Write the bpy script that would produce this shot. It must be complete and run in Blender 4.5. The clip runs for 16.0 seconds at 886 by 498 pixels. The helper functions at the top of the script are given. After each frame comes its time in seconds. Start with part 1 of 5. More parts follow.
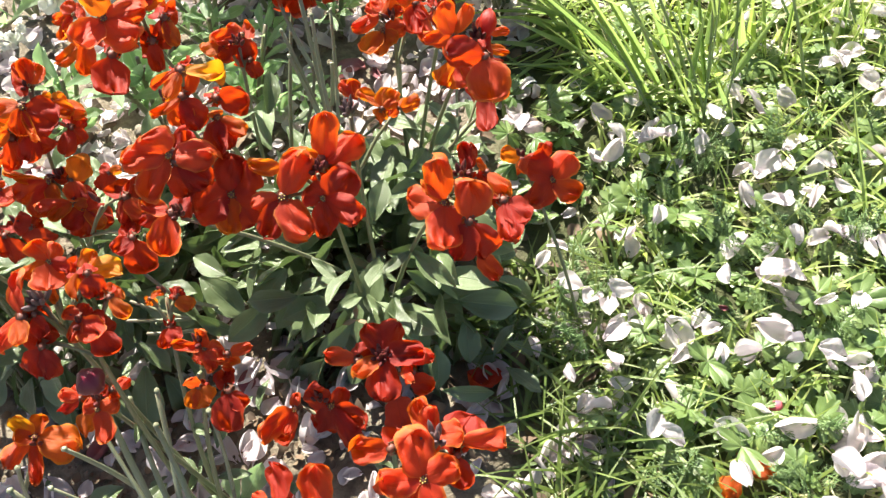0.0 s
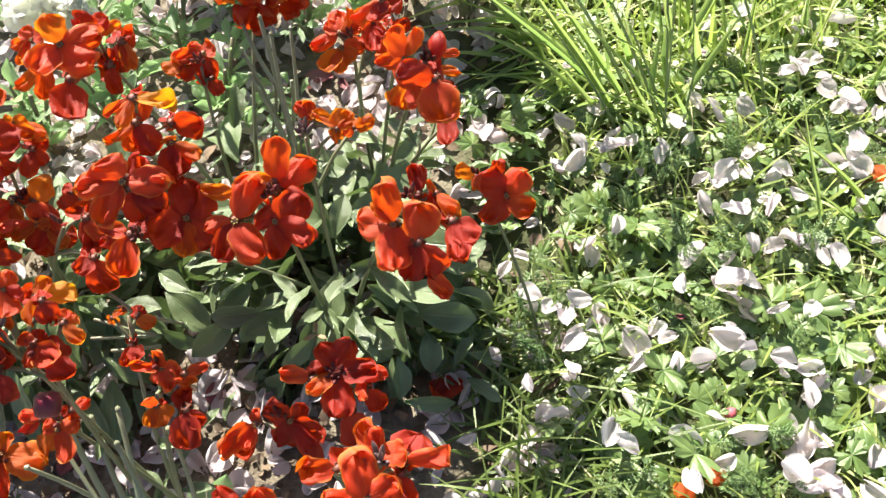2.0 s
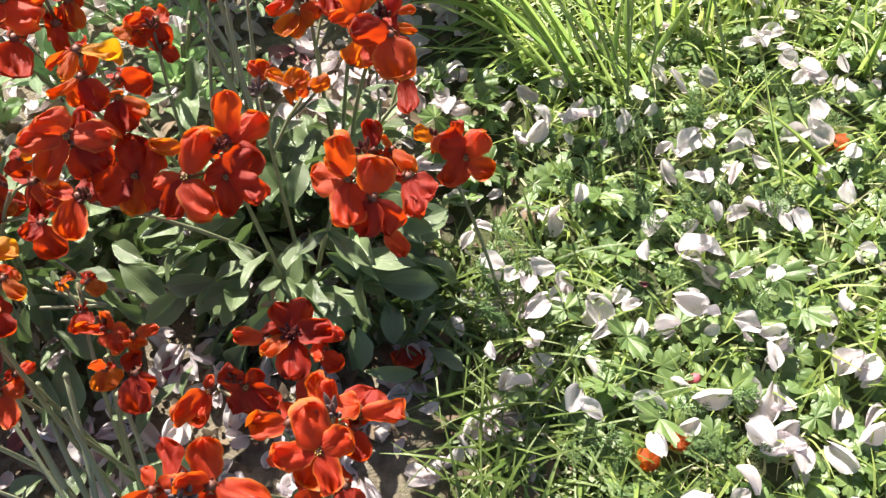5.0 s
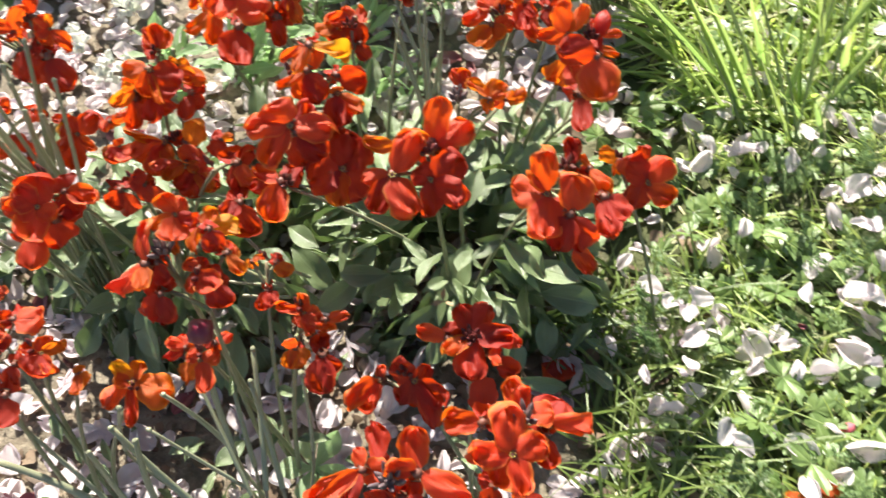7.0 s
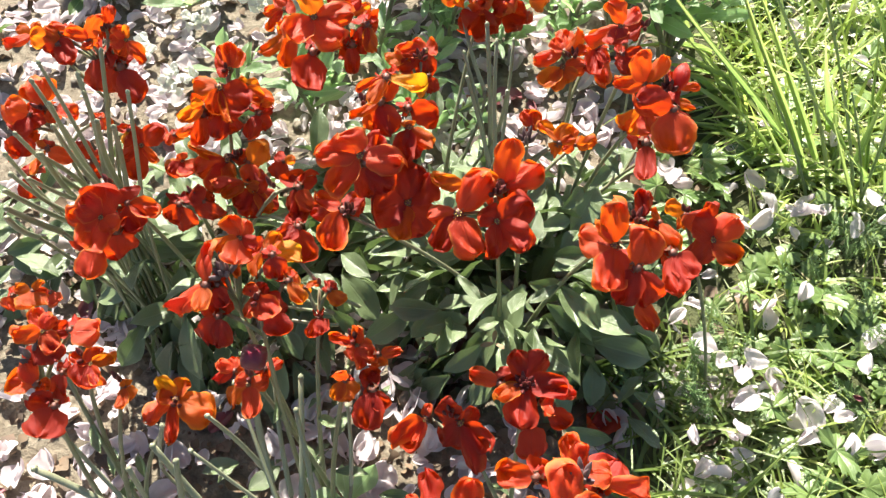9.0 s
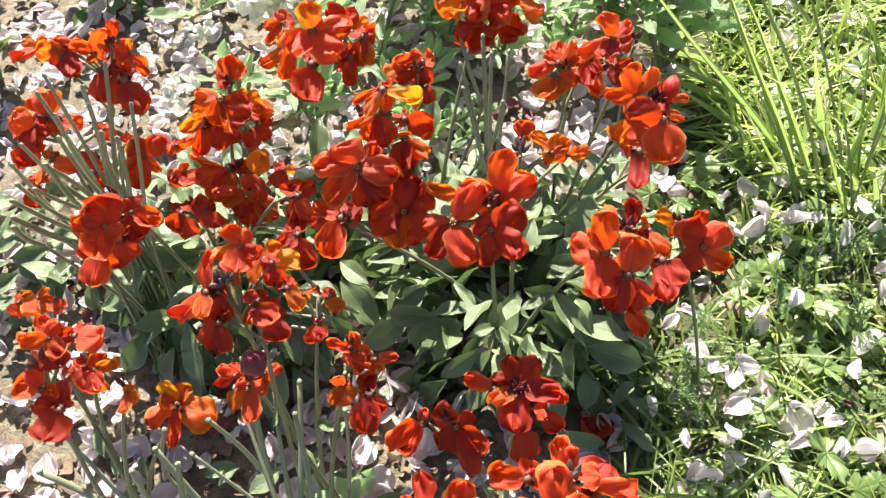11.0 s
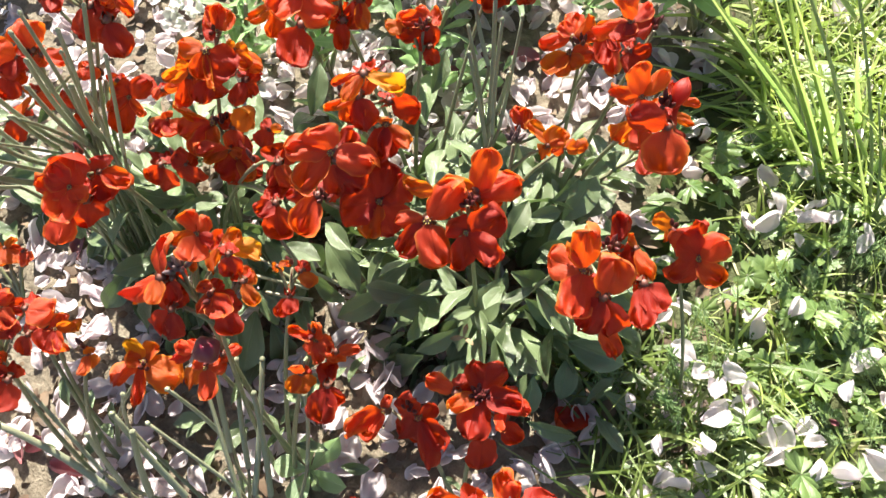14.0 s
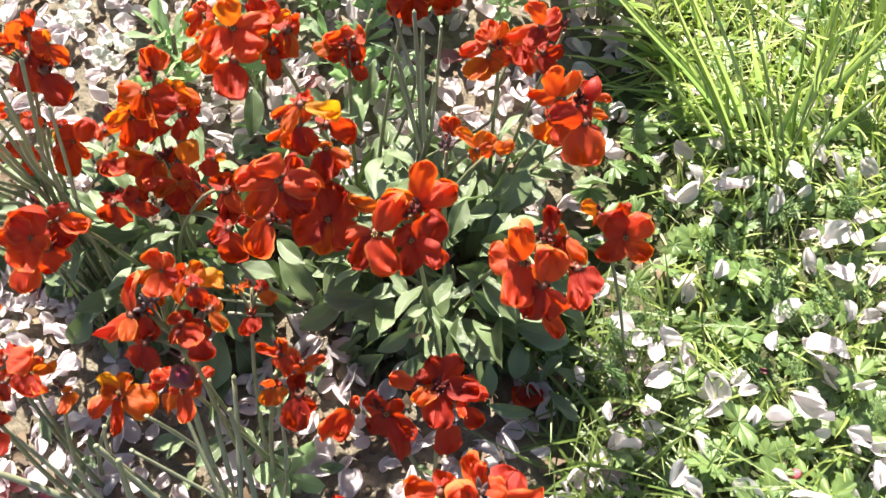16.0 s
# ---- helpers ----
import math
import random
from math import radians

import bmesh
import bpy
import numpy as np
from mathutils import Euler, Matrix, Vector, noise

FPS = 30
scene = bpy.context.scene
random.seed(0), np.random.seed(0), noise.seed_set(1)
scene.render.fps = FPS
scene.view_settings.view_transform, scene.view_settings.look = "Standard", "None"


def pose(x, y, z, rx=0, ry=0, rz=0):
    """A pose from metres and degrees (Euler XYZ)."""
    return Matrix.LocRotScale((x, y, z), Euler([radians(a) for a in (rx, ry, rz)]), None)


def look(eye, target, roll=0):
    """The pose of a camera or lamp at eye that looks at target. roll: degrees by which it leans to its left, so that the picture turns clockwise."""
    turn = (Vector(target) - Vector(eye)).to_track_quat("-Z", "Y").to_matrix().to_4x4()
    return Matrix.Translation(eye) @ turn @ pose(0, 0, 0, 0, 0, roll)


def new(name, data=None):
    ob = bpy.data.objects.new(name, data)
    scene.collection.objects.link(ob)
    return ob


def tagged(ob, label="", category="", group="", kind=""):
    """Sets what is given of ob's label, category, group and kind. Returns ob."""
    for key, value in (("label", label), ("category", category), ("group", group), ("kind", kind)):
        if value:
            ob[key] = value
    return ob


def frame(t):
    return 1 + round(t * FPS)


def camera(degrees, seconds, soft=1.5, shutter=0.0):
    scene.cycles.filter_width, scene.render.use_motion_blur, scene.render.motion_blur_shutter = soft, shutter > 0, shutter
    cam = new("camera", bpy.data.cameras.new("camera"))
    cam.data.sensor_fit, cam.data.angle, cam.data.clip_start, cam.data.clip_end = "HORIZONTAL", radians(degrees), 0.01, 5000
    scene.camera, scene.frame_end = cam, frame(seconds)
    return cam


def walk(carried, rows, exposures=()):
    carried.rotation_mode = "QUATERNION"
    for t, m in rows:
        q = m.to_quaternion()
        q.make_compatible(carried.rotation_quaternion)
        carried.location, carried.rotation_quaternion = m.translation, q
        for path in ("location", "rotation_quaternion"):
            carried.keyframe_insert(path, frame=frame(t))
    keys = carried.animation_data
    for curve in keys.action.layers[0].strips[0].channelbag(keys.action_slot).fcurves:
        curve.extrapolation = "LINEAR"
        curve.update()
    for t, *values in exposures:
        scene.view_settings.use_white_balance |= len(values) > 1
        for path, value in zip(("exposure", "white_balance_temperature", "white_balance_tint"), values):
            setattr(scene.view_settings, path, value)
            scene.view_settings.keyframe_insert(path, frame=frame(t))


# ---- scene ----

# ---- the camera and its way: seconds, eye, point ahead, lean ----
EXPOSURE = 1.86
cam = camera(55.0, 16.0, soft=1.35, shutter=0.4)
PATH = [
    (0, (0.0085, 0.0076, 0.4514), (-0.0153, 0.9163, -0.9851), -8.60),
    (0.5, (0.0119, 0.0043, 0.4582), (-0.0085, 0.9103, -0.9800), -8.20),
    (1, (0.0145, 0.0068, 0.4565), (-0.0026, 0.9078, -0.9843), -7.80),
    (1.5, (0.0204, 0.0110, 0.4565), (0.0085, 0.9027, -0.9902), -7.50),
    (2, (0.0298, 0.0119, 0.4641), (0.0119, 0.9027, -0.9843), -8.90),
    (2.5, (0.0399, 0.0127, 0.4650), (0.0255, 0.9001, -0.9851), -10.40),
    (3, (0.0485, 0.0153, 0.4632), (0.0357, 0.9035, -0.9860), -12.30),
    (3.5, (0.0544, 0.0161, 0.4632), (0.0416, 0.9018, -0.9877), -13.00),
    (4, (0.0510, 0.0093, 0.4590), (0.0374, 0.9010, -0.9886), -12.10),
    (4.2, (0.0467, 0.0026, 0.4556), (0.0433, 0.9010, -0.9869), -10.90),
    (6.3, (0.0102, -0.0059, 0.4420), (0.0459, 0.8899, -1.0022), -3.50),
    (6.5, (0.0026, -0.0059, 0.4454), (0.0136, 0.8891, -0.9996), -4.40),
    (7, (-0.0136, -0.0043, 0.4599), (-0.1318, 0.9120, -0.9673), -8.20),
    (7.5, (-0.0195, 0.0043, 0.4607), (-0.2133, 0.9681, -0.9265), -8.10),
    (8, (-0.0229, -0.0026, 0.4692), (-0.2372, 0.9792, -0.9018), -6.70),
    (8.5, (-0.0221, 0.0026, 0.4607), (-0.2031, 0.9716, -0.9239), -6.00),
    (8.7, (-0.0298, 0.0043, 0.4590), (-0.1989, 0.9597, -0.9375), -5.80),
    (11, (-0.0255, 0.0000, 0.4675), (-0.2006, 0.9639, -0.9214), -6.10),
    (11.5, (-0.0204, 0.0034, 0.4684), (-0.1827, 0.9630, -0.9256), -6.30),
    (12, (-0.0221, 0.0068, 0.4811), (-0.1717, 0.9613, -0.9171), -6.50),
    (12.5, (-0.0221, 0.0000, 0.5125), (-0.1538, 0.9265, -0.9061), -5.60),
    (13, (-0.0076, 0.0102, 0.5176), (-0.0918, 0.8865, -0.9358), -2.50),
    (13.5, (0.0000, 0.0587, 0.4802), (-0.2014, 0.8738, -0.9970), -4.90),
    (14, (-0.0043, 0.0536, 0.4743), (-0.2338, 0.8211, -1.0251), -6.00),
    (14.5, (-0.0017, 0.0467, 0.4896), (-0.1827, 0.7981, -1.0251), -4.50),
    (15, (-0.0034, 0.0357, 0.4955), (-0.1300, 0.7973, -1.0192), -4.10),
    (15.5, (-0.0034, 0.0314, 0.4964), (-0.1130, 0.7990, -1.0166), -4.10),
    (16, (-0.0026, 0.0485, 0.5049), (-0.1215, 0.8032, -1.0141), -5.50),
]
walk(cam, [(t, look(eye, target, roll)) for t, eye, target, roll in PATH], [(t, EXPOSURE + e) for t, e in ((0, -0.04), (2.0, -0.12), (3.5, -0.30), (4.2, -0.30), (6.5, -0.30), (7.1, -0.06), (7.6, 0.0), (16, 0.0))])

# ---- daylight: high sun beyond the bed, clear sky ----
SUN_AZ, SUN_EL = 344.0, 45.0          # degrees: clockwise from +y, and above the horizon
world = bpy.data.worlds.new("sky")
scene.world = world
world.use_nodes = True
_sky = world.node_tree.nodes.new("ShaderNodeTexSky")
_sky.sky_type, _sky.sun_disc = "NISHITA", False
_sky.sun_elevation, _sky.sun_rotation = radians(SUN_EL), radians(SUN_AZ)
world.node_tree.links.new(_sky.outputs[0], world.node_tree.nodes["Background"].inputs[0])
world.node_tree.nodes["Background"].inputs[1].default_value = 0.048
_sun = new("sun", bpy.data.lights.new("sun", "SUN"))
_sun.data.energy, _sun.data.angle, _sun.data.color = 5.0, radians(0.53), (1.0, 0.95, 0.86)
_to_sun = Vector((math.sin(radians(SUN_AZ)) * math.cos(radians(SUN_EL)), math.cos(radians(SUN_AZ)) * math.cos(radians(SUN_EL)), math.sin(radians(SUN_EL))))
_sun.matrix_world = look(_to_sun * 5, (0, 0, 0))

# ---- materials ----
def node_mat(name):
    m = bpy.data.materials.new(name)
    m.use_nodes = True
    nt = m.node_tree
    return m, nt, nt.nodes["Principled BSDF"], nt.nodes["Material Output"]


def add(nt, kind, **values):
    n = nt.nodes.new(kind)
    for key, v in values.items():
        n.inputs[key.replace("_", " ")].default_value = v
    return n


def ramp(nt, stops, source):
    r = nt.nodes.new("ShaderNodeValToRGB")
    while len(r.color_ramp.elements) < len(stops):
        r.color_ramp.elements.new(0.5)
    for e, (at, c) in zip(r.color_ramp.elements, stops):
        e.position, e.color = at, (*c, 1)
    nt.links.new(source, r.inputs[0])
    return r.outputs[0]


def mixed(nt, factor, a, b, blend="MIX"):
    n = nt.nodes.new("ShaderNodeMix")
    n.data_type, n.blend_type = "RGBA", blend
    for socket, v in ((n.inputs[0], factor), (n.inputs[6], a), (n.inputs[7], b)):
        if isinstance(v, bpy.types.NodeSocket):
            nt.links.new(v, socket)
        else:
            socket.default_value = v if isinstance(v, (int, float)) else (*v, 1)
    return n.outputs[2]


def reckon(nt, op, a, b=0.0, clamp=False):
    n = nt.nodes.new("ShaderNodeMath")
    n.operation, n.use_clamp = op, clamp
    for socket, v in zip(n.inputs, (a, b)):
        if isinstance(v, bpy.types.NodeSocket):
            nt.links.new(v, socket)
        else:
            socket.default_value = v
    return n.outputs[0]


def noise_of(nt, coords, scale, detail=3.0, rough=0.55):
    n = add(nt, "ShaderNodeTexNoise", Scale=scale, Detail=detail, Roughness=rough)
    nt.links.new(coords, n.inputs["Vector"])
    return n.outputs["Fac"]


def leafy(name, base, variation, tip, edge, vein, rough, through_light, coat=0.0, vein_scale=1.0, island=False, bump=0.25, glow_tint=None):
    """A thin plant surface: colour along its length (v) and across (u), veins, mottling, light that shines through."""
    m, nt, bsdf, out = node_mat(name)
    uv = nt.nodes.new("ShaderNodeUVMap")
    sep = nt.nodes.new("ShaderNodeSeparateXYZ")
    nt.links.new(uv.outputs[0], sep.inputs[0])
    u, v = sep.outputs[0], sep.outputs[1]
    geo = nt.nodes.new("ShaderNodeNewGeometry")
    info = nt.nodes.new("ShaderNodeObjectInfo")
    rnd = geo.outputs["Random Per Island"] if island else info.outputs["Random"]
    across = reckon(nt, "ABSOLUTE", reckon(nt, "SUBTRACT", u, 0.5))
    colour = mixed(nt, rnd, base, variation)
    colour = mixed(nt, reckon(nt, "POWER", v, 5.0 if coat else 2.5), colour, tip)
    # on petals the rim is margin tint plus painted rim light
    rim = reckon(nt, "MULTIPLY", reckon(nt, "SUBTRACT", across, 0.41 if coat else 0.34), 12.0 if coat else 6.0, True)
    if coat:
        rim = reckon(nt, "MAXIMUM", rim, reckon(nt, "MULTIPLY", reckon(nt, "SUBTRACT", v, 0.93), 14.0, True))
    colour = mixed(nt, reckon(nt, "MULTIPLY", rim, 0.8 if coat else 0.55), colour, edge)
    tc = nt.nodes.new("ShaderNodeTexCoord")
    spots = noise_of(nt, tc.outputs["Object"], 90.0, 4.0)
    colour = mixed(nt, reckon(nt, "MULTIPLY", reckon(nt, "SUBTRACT", spots, 0.35), 1.1, True), mixed(nt, 0.30, colour, (0, 0, 0)), colour)
    # midrib, and fine veins that run along the blade
    mid = reckon(nt, "SUBTRACT", 1.0, reckon(nt, "MULTIPLY", across, 26.0), True)
    mapping = add(nt, "ShaderNodeMapping")
    mapping.inputs["Scale"].default_value = (38.0 * vein_scale, 3.0, 1.0)
    nt.links.new(uv.outputs[0], mapping.inputs[0])
    fine = noise_of(nt, mapping.outputs[0], 1.0, 2.0)
    lines = reckon(nt, "MULTIPLY", reckon(nt, "SUBTRACT", fine, 0.5), 1.6, True)
    colour = mixed(nt, reckon(nt, "MULTIPLY", mid, vein[3]), colour, vein[:3])
    colour = mixed(nt, reckon(nt, "MULTIPLY", lines, 0.35), colour, vein[:3])
    nt.links.new(colour, bsdf.inputs["Base Color"])
    bsdf.inputs["Roughness"].default_value = rough
    bsdf.inputs["Specular IOR Level"].default_value = 0.5 if coat else 0.65
    if coat:
        bsdf.inputs["Sheen Weight"].default_value = coat
        bsdf.inputs["Sheen Roughness"].default_value = 0.4
        nt.links.new(mixed(nt, 0.3, colour, (1.0, 0.42, 0.12)), bsdf.inputs["Sheen Tint"])
    relief = nt.nodes.new("ShaderNodeBump")
    relief.inputs["Strength"].default_value = 0.5 if glow_tint else bump
    relief.inputs["Distance"].default_value = 0.0006
    height = reckon(nt, "ADD", reckon(nt, "SUBTRACT", fine, mid), spots)
    if glow_tint:
        creases = add(nt, "ShaderNodeMapping")
        creases.inputs["Scale"].default_value = (5.0, 2.2, 1.0)
        nt.links.new(uv.outputs[0], creases.inputs[0])
        shift = nt.nodes.new("ShaderNodeCombineXYZ")
        nt.links.new(reckon(nt, "MULTIPLY", rnd, 37.0), shift.inputs[0])
        nt.links.new(shift.outputs[0], creases.inputs["Location"])
        height = reckon(nt, "ADD", height, reckon(nt, "MULTIPLY", noise_of(nt, creases.outputs[0], 1.0, 3.0), 2.2))
    nt.links.new(height, relief.inputs["Height"])
    nt.links.new(relief.outputs[0], bsdf.inputs["Normal"])
    glow = nt.nodes.new("ShaderNodeBsdfTranslucent")
    lighter = nt.nodes.new("ShaderNodeHueSaturation")
    lighter.inputs["Value"].default_value, lighter.inputs["Saturation"].default_value = 1.5, 1.1
    nt.links.new(colour, lighter.inputs["Color"])
    nt.links.new(mixed(nt, 0.55, lighter.outputs[0], glow_tint) if glow_tint else lighter.outputs[0], glow.inputs[0])
    mix = nt.nodes.new("ShaderNodeMixShader")
    mix.inputs[0].default_value = through_light
    nt.links.new(bsdf.outputs[0], mix.inputs[1])
    nt.links.new(glow.outputs[0], mix.inputs[2])
    nt.links.new(mix.outputs[0], out.inputs[0])
    return m


# besides petal tone, dark and orange paint shade and backlight on red petals
PETAL = {
    "red": leafy("petal_red", (0.66, 0.040, 0.010), (0.80, 0.085, 0.013), (0.80, 0.085, 0.014), (0.90, 0.30, 0.05), (0.30, 0.010, 0.004, 0.3), 0.46, 0.42, 0.35, glow_tint=(1.0, 0.15, 0.012)),
    "dark": leafy("petal_dark_red_shade", (0.36, 0.013, 0.006), (0.52, 0.028, 0.007), (0.52, 0.030, 0.006), (0.52, 0.045, 0.008), (0.16, 0.004, 0.003, 0.3), 0.52, 0.44, 0.5, glow_tint=(0.90, 0.09, 0.007)),
    "orange": leafy("petal_orange_backlight", (0.56, 0.070, 0.007), (0.68, 0.13, 0.009), (0.72, 0.16, 0.010), (0.85, 0.34, 0.014), (0.36, 0.02, 0.004, 0.3), 0.52, 0.50, 0.5, glow_tint=(1.0, 0.28, 0.015)),
    "yellow": leafy("petal_yellow", (0.78, 0.25, 0.01), (0.84, 0.36, 0.02), (0.85, 0.40, 0.02), (0.86, 0.48, 0.03), (0.7, 0.12, 0.01, 0.3), 0.5, 0.42, 0.3, glow_tint=(1.0, 0.45, 0.02)),
}
BUD = leafy("bud_maroon", (0.085, 0.016, 0.018), (0.15, 0.022, 0.022), (0.18, 0.03, 0.025), (0.12, 0.03, 0.03), (0.10, 0.04, 0.035, 0.4), 0.45, 0.05, 0.2)
BUD_GREY = leafy("bud_grey_purple", (0.12, 0.085, 0.09), (0.22, 0.15, 0.15), (0.26, 0.18, 0.18), (0.22, 0.16, 0.16), (0.2, 0.16, 0.15, 0.4), 0.5, 0.05, 0.2)
BUD_PLUM = leafy("bud_plum", (0.22, 0.015, 0.035), (0.23, 0.016, 0.04), (0.26, 0.025, 0.05), (0.24, 0.015, 0.04), (0.2, 0.02, 0.04, 0.2), 0.38, 0.1, 0.1)
PINK = leafy("bud_pink", (0.70, 0.13, 0.17), (0.72, 0.15, 0.19), (0.75, 0.25, 0.28), (0.72, 0.15, 0.2), (0.6, 0.1, 0.15, 0.3), 0.45, 0.2, 0.1)
CALYX = leafy("calyx", (0.15, 0.10, 0.05), (0.22, 0.10, 0.06), (0.24, 0.08, 0.05), (0.2, 0.12, 0.06), (0.2, 0.16, 0.08, 0.3), 0.5, 0.15)
STAMEN = leafy("stamen", (0.55, 0.38, 0.05), (0.62, 0.46, 0.08), (0.62, 0.50, 0.12), (0.7, 0.4, 0.05), (0.6, 0.3, 0.05, 0.2), 0.6, 0.1)
LEAF = leafy("wallflower_leaf", (0.080, 0.115, 0.042), (0.25, 0.33, 0.15), (0.21, 0.27, 0.13), (0.26, 0.33, 0.17), (0.28, 0.34, 0.18, 0.25), 0.28, 0.12, glow_tint=(0.24, 0.40, 0.07))
LEAF_DRY = leafy("leaf_dry", (0.36, 0.26, 0.13), (0.45, 0.36, 0.2), (0.3, 0.18, 0.08), (0.4, 0.3, 0.16), (0.5, 0.4, 0.25, 0.4), 0.7, 0.2)
STEM = leafy("stem_green", (0.23, 0.27, 0.13), (0.30, 0.32, 0.17), (0.26, 0.22, 0.13), (0.30, 0.33, 0.18), (0.36, 0.38, 0.23, 0.3), 0.4, 0.06)
POD = leafy("seed_pod", (0.30, 0.33, 0.20), (0.39, 0.41, 0.26), (0.35, 0.35, 0.21), (0.48, 0.50, 0.34), (0.48, 0.50, 0.36, 0.5), 0.38, 0.08)
LEAF_PALE = leafy("stock_leaf", (0.24, 0.39, 0.17), (0.44, 0.57, 0.33), (0.36, 0.48, 0.26), (0.47, 0.56, 0.36), (0.52, 0.58, 0.40, 0.6), 0.36, 0.50, glow_tint=(0.40, 0.68, 0.20))
WHITE = leafy("white_bloom", (0.84, 0.85, 0.74), (0.86, 0.86, 0.78), (0.87, 0.87, 0.82), (0.87, 0.87, 0.82), (0.8, 0.83, 0.65, 0.2), 0.6, 0.5)
FALLEN = leafy("blossom_petal", (0.87, 0.78, 0.78), (0.89, 0.85, 0.84), (0.87, 0.75, 0.78), (0.86, 0.78, 0.81), (0.80, 0.58, 0.66, 0.25), 0.5, 0.50)
FALLEN_MANY = leafy("blossom_petals", (0.74, 0.65, 0.64), (0.85, 0.79, 0.76), (0.78, 0.66, 0.69), (0.82, 0.76, 0.77), (0.70, 0.54, 0.60, 0.30), 0.5, 0.42, island=True)
FALLEN_OLD = leafy("withered_petal", (0.30, 0.08, 0.10), (0.42, 0.20, 0.20), (0.25, 0.07, 0.07), (0.3, 0.12, 0.1), (0.2, 0.05, 0.06, 0.4), 0.7, 0.15)
GRASS = leafy("grass_blade", (0.32, 0.46, 0.11), (0.56, 0.66, 0.20), (0.48, 0.56, 0.15), (0.32, 0.44, 0.09), (0.44, 0.52, 0.18, 0.3), 0.36, 0.50, island=True)
# darker copy of GRASS, with the shade put into its colour
GRASS_SHADED = leafy("shaded_grass_blade", (0.09, 0.16, 0.03), (0.22, 0.30, 0.06), (0.24, 0.30, 0.08), (0.16, 0.23, 0.05), (0.25, 0.33, 0.1, 0.3), 0.36, 0.35, island=True)
GRASS_TALL = leafy("tall_grass_blade", (0.20, 0.32, 0.09), (0.48, 0.58, 0.20), (0.54, 0.60, 0.24), (0.34, 0.44, 0.14), (0.46, 0.55, 0.26, 0.5), 0.32, 0.55)
STEM_GRASS = leafy("grass_stalk", (0.28, 0.36, 0.18), (0.40, 0.47, 0.25), (0.36, 0.44, 0.20), (0.36, 0.44, 0.22), (0.42, 0.48, 0.28, 0.3), 0.36, 0.30)
STRAW = leafy("dry_straw", (0.52, 0.50, 0.22), (0.68, 0.66, 0.38), (0.58, 0.5, 0.28), (0.58, 0.52, 0.3), (0.66, 0.62, 0.4, 0.4), 0.5, 0.3, island=True)
HERB_MANY = leafy("small_weed_leaf", (0.11, 0.20, 0.045), (0.32, 0.43, 0.13), (0.18, 0.27, 0.08), (0.20, 0.29, 0.10), (0.32, 0.42, 0.2, 0.4), 0.36, 0.30, island=True)
HERB = leafy("lobed_leaf", (0.10, 0.19, 0.04), (0.27, 0.38, 0.11), (0.18, 0.27, 0.08), (0.22, 0.31, 0.10), (0.32, 0.42, 0.2, 0.5), 0.34, 0.30)
FERNY = leafy("feathery_leaf", (0.20, 0.35, 0.11), (0.30, 0.44, 0.16), (0.32, 0.44, 0.18), (0.26, 0.38, 0.13), (0.24, 0.34, 0.14, 0.3), 0.45, 0.25)


def soil_mat():
    m, nt, bsdf, out = node_mat("soil")
    tc = nt.nodes.new("ShaderNodeTexCoord")
    at = tc.outputs["Object"]
    grain, clods, stains = noise_of(nt, at, 900.0, 4.0, 0.7), noise_of(nt, at, 120.0, 5.0, 0.65), noise_of(nt, at, 14.0, 3.0)
    colour = ramp(nt, ((0.30, (0.08, 0.06, 0.04)), (0.48, (0.29, 0.235, 0.16)), (0.70, (0.52, 0.45, 0.33))), clods)
    colour = mixed(nt, reckon(nt, "MULTIPLY", stains, 0.5), colour, (0.41, 0.355, 0.25))
    colour = mixed(nt, reckon(nt, "MULTIPLY", reckon(nt, "SUBTRACT", grain, 0.45), 2.0, True), mixed(nt, 0.45, colour, (0.05, 0.035, 0.02)), colour)
    # the soil is dark and mossy under the lawn; inside the bed this paints shade
    sep = nt.nodes.new("ShaderNodeSeparateXYZ")
    nt.links.new(at, sep.inputs[0])
    turf_shade = reckon(nt, "MULTIPLY", reckon(nt, "SUBTRACT", reckon(nt, "ADD", reckon(nt, "SUBTRACT", sep.outputs[0], reckon(nt, "MULTIPLY", sep.outputs[1], 0.10)), reckon(nt, "MULTIPLY", stains, 0.06)), 0.02), 30.0, True)
    wide = reckon(nt, "MULTIPLY", reckon(nt, "SUBTRACT", reckon(nt, "MULTIPLY", stains, 0.5), reckon(nt, "ADD", reckon(nt, "SUBTRACT", sep.outputs[0], reckon(nt, "MULTIPLY", sep.outputs[1], 0.10)), 1.35)), 8.0, True)
    turf_shade = reckon(nt, "MAXIMUM", turf_shade, wide)
    moss_shade = mixed(nt, clods, (0.035, 0.045, 0.015), (0.12, 0.13, 0.045))
    nt.links.new(mixed(nt, turf_shade, colour, moss_shade), bsdf.inputs["Base Color"])
    bsdf.inputs["Roughness"].default_value = 0.9
    relief = nt.nodes.new("ShaderNodeBump")
    relief.inputs["Strength"].default_value, relief.inputs["Distance"].default_value = 1.0, 0.006
    nt.links.new(reckon(nt, "ADD", clods, reckon(nt, "MULTIPLY", grain, 0.35)), relief.inputs["Height"])
    nt.links.new(relief.outputs[0], bsdf.inputs["Normal"])
    return m


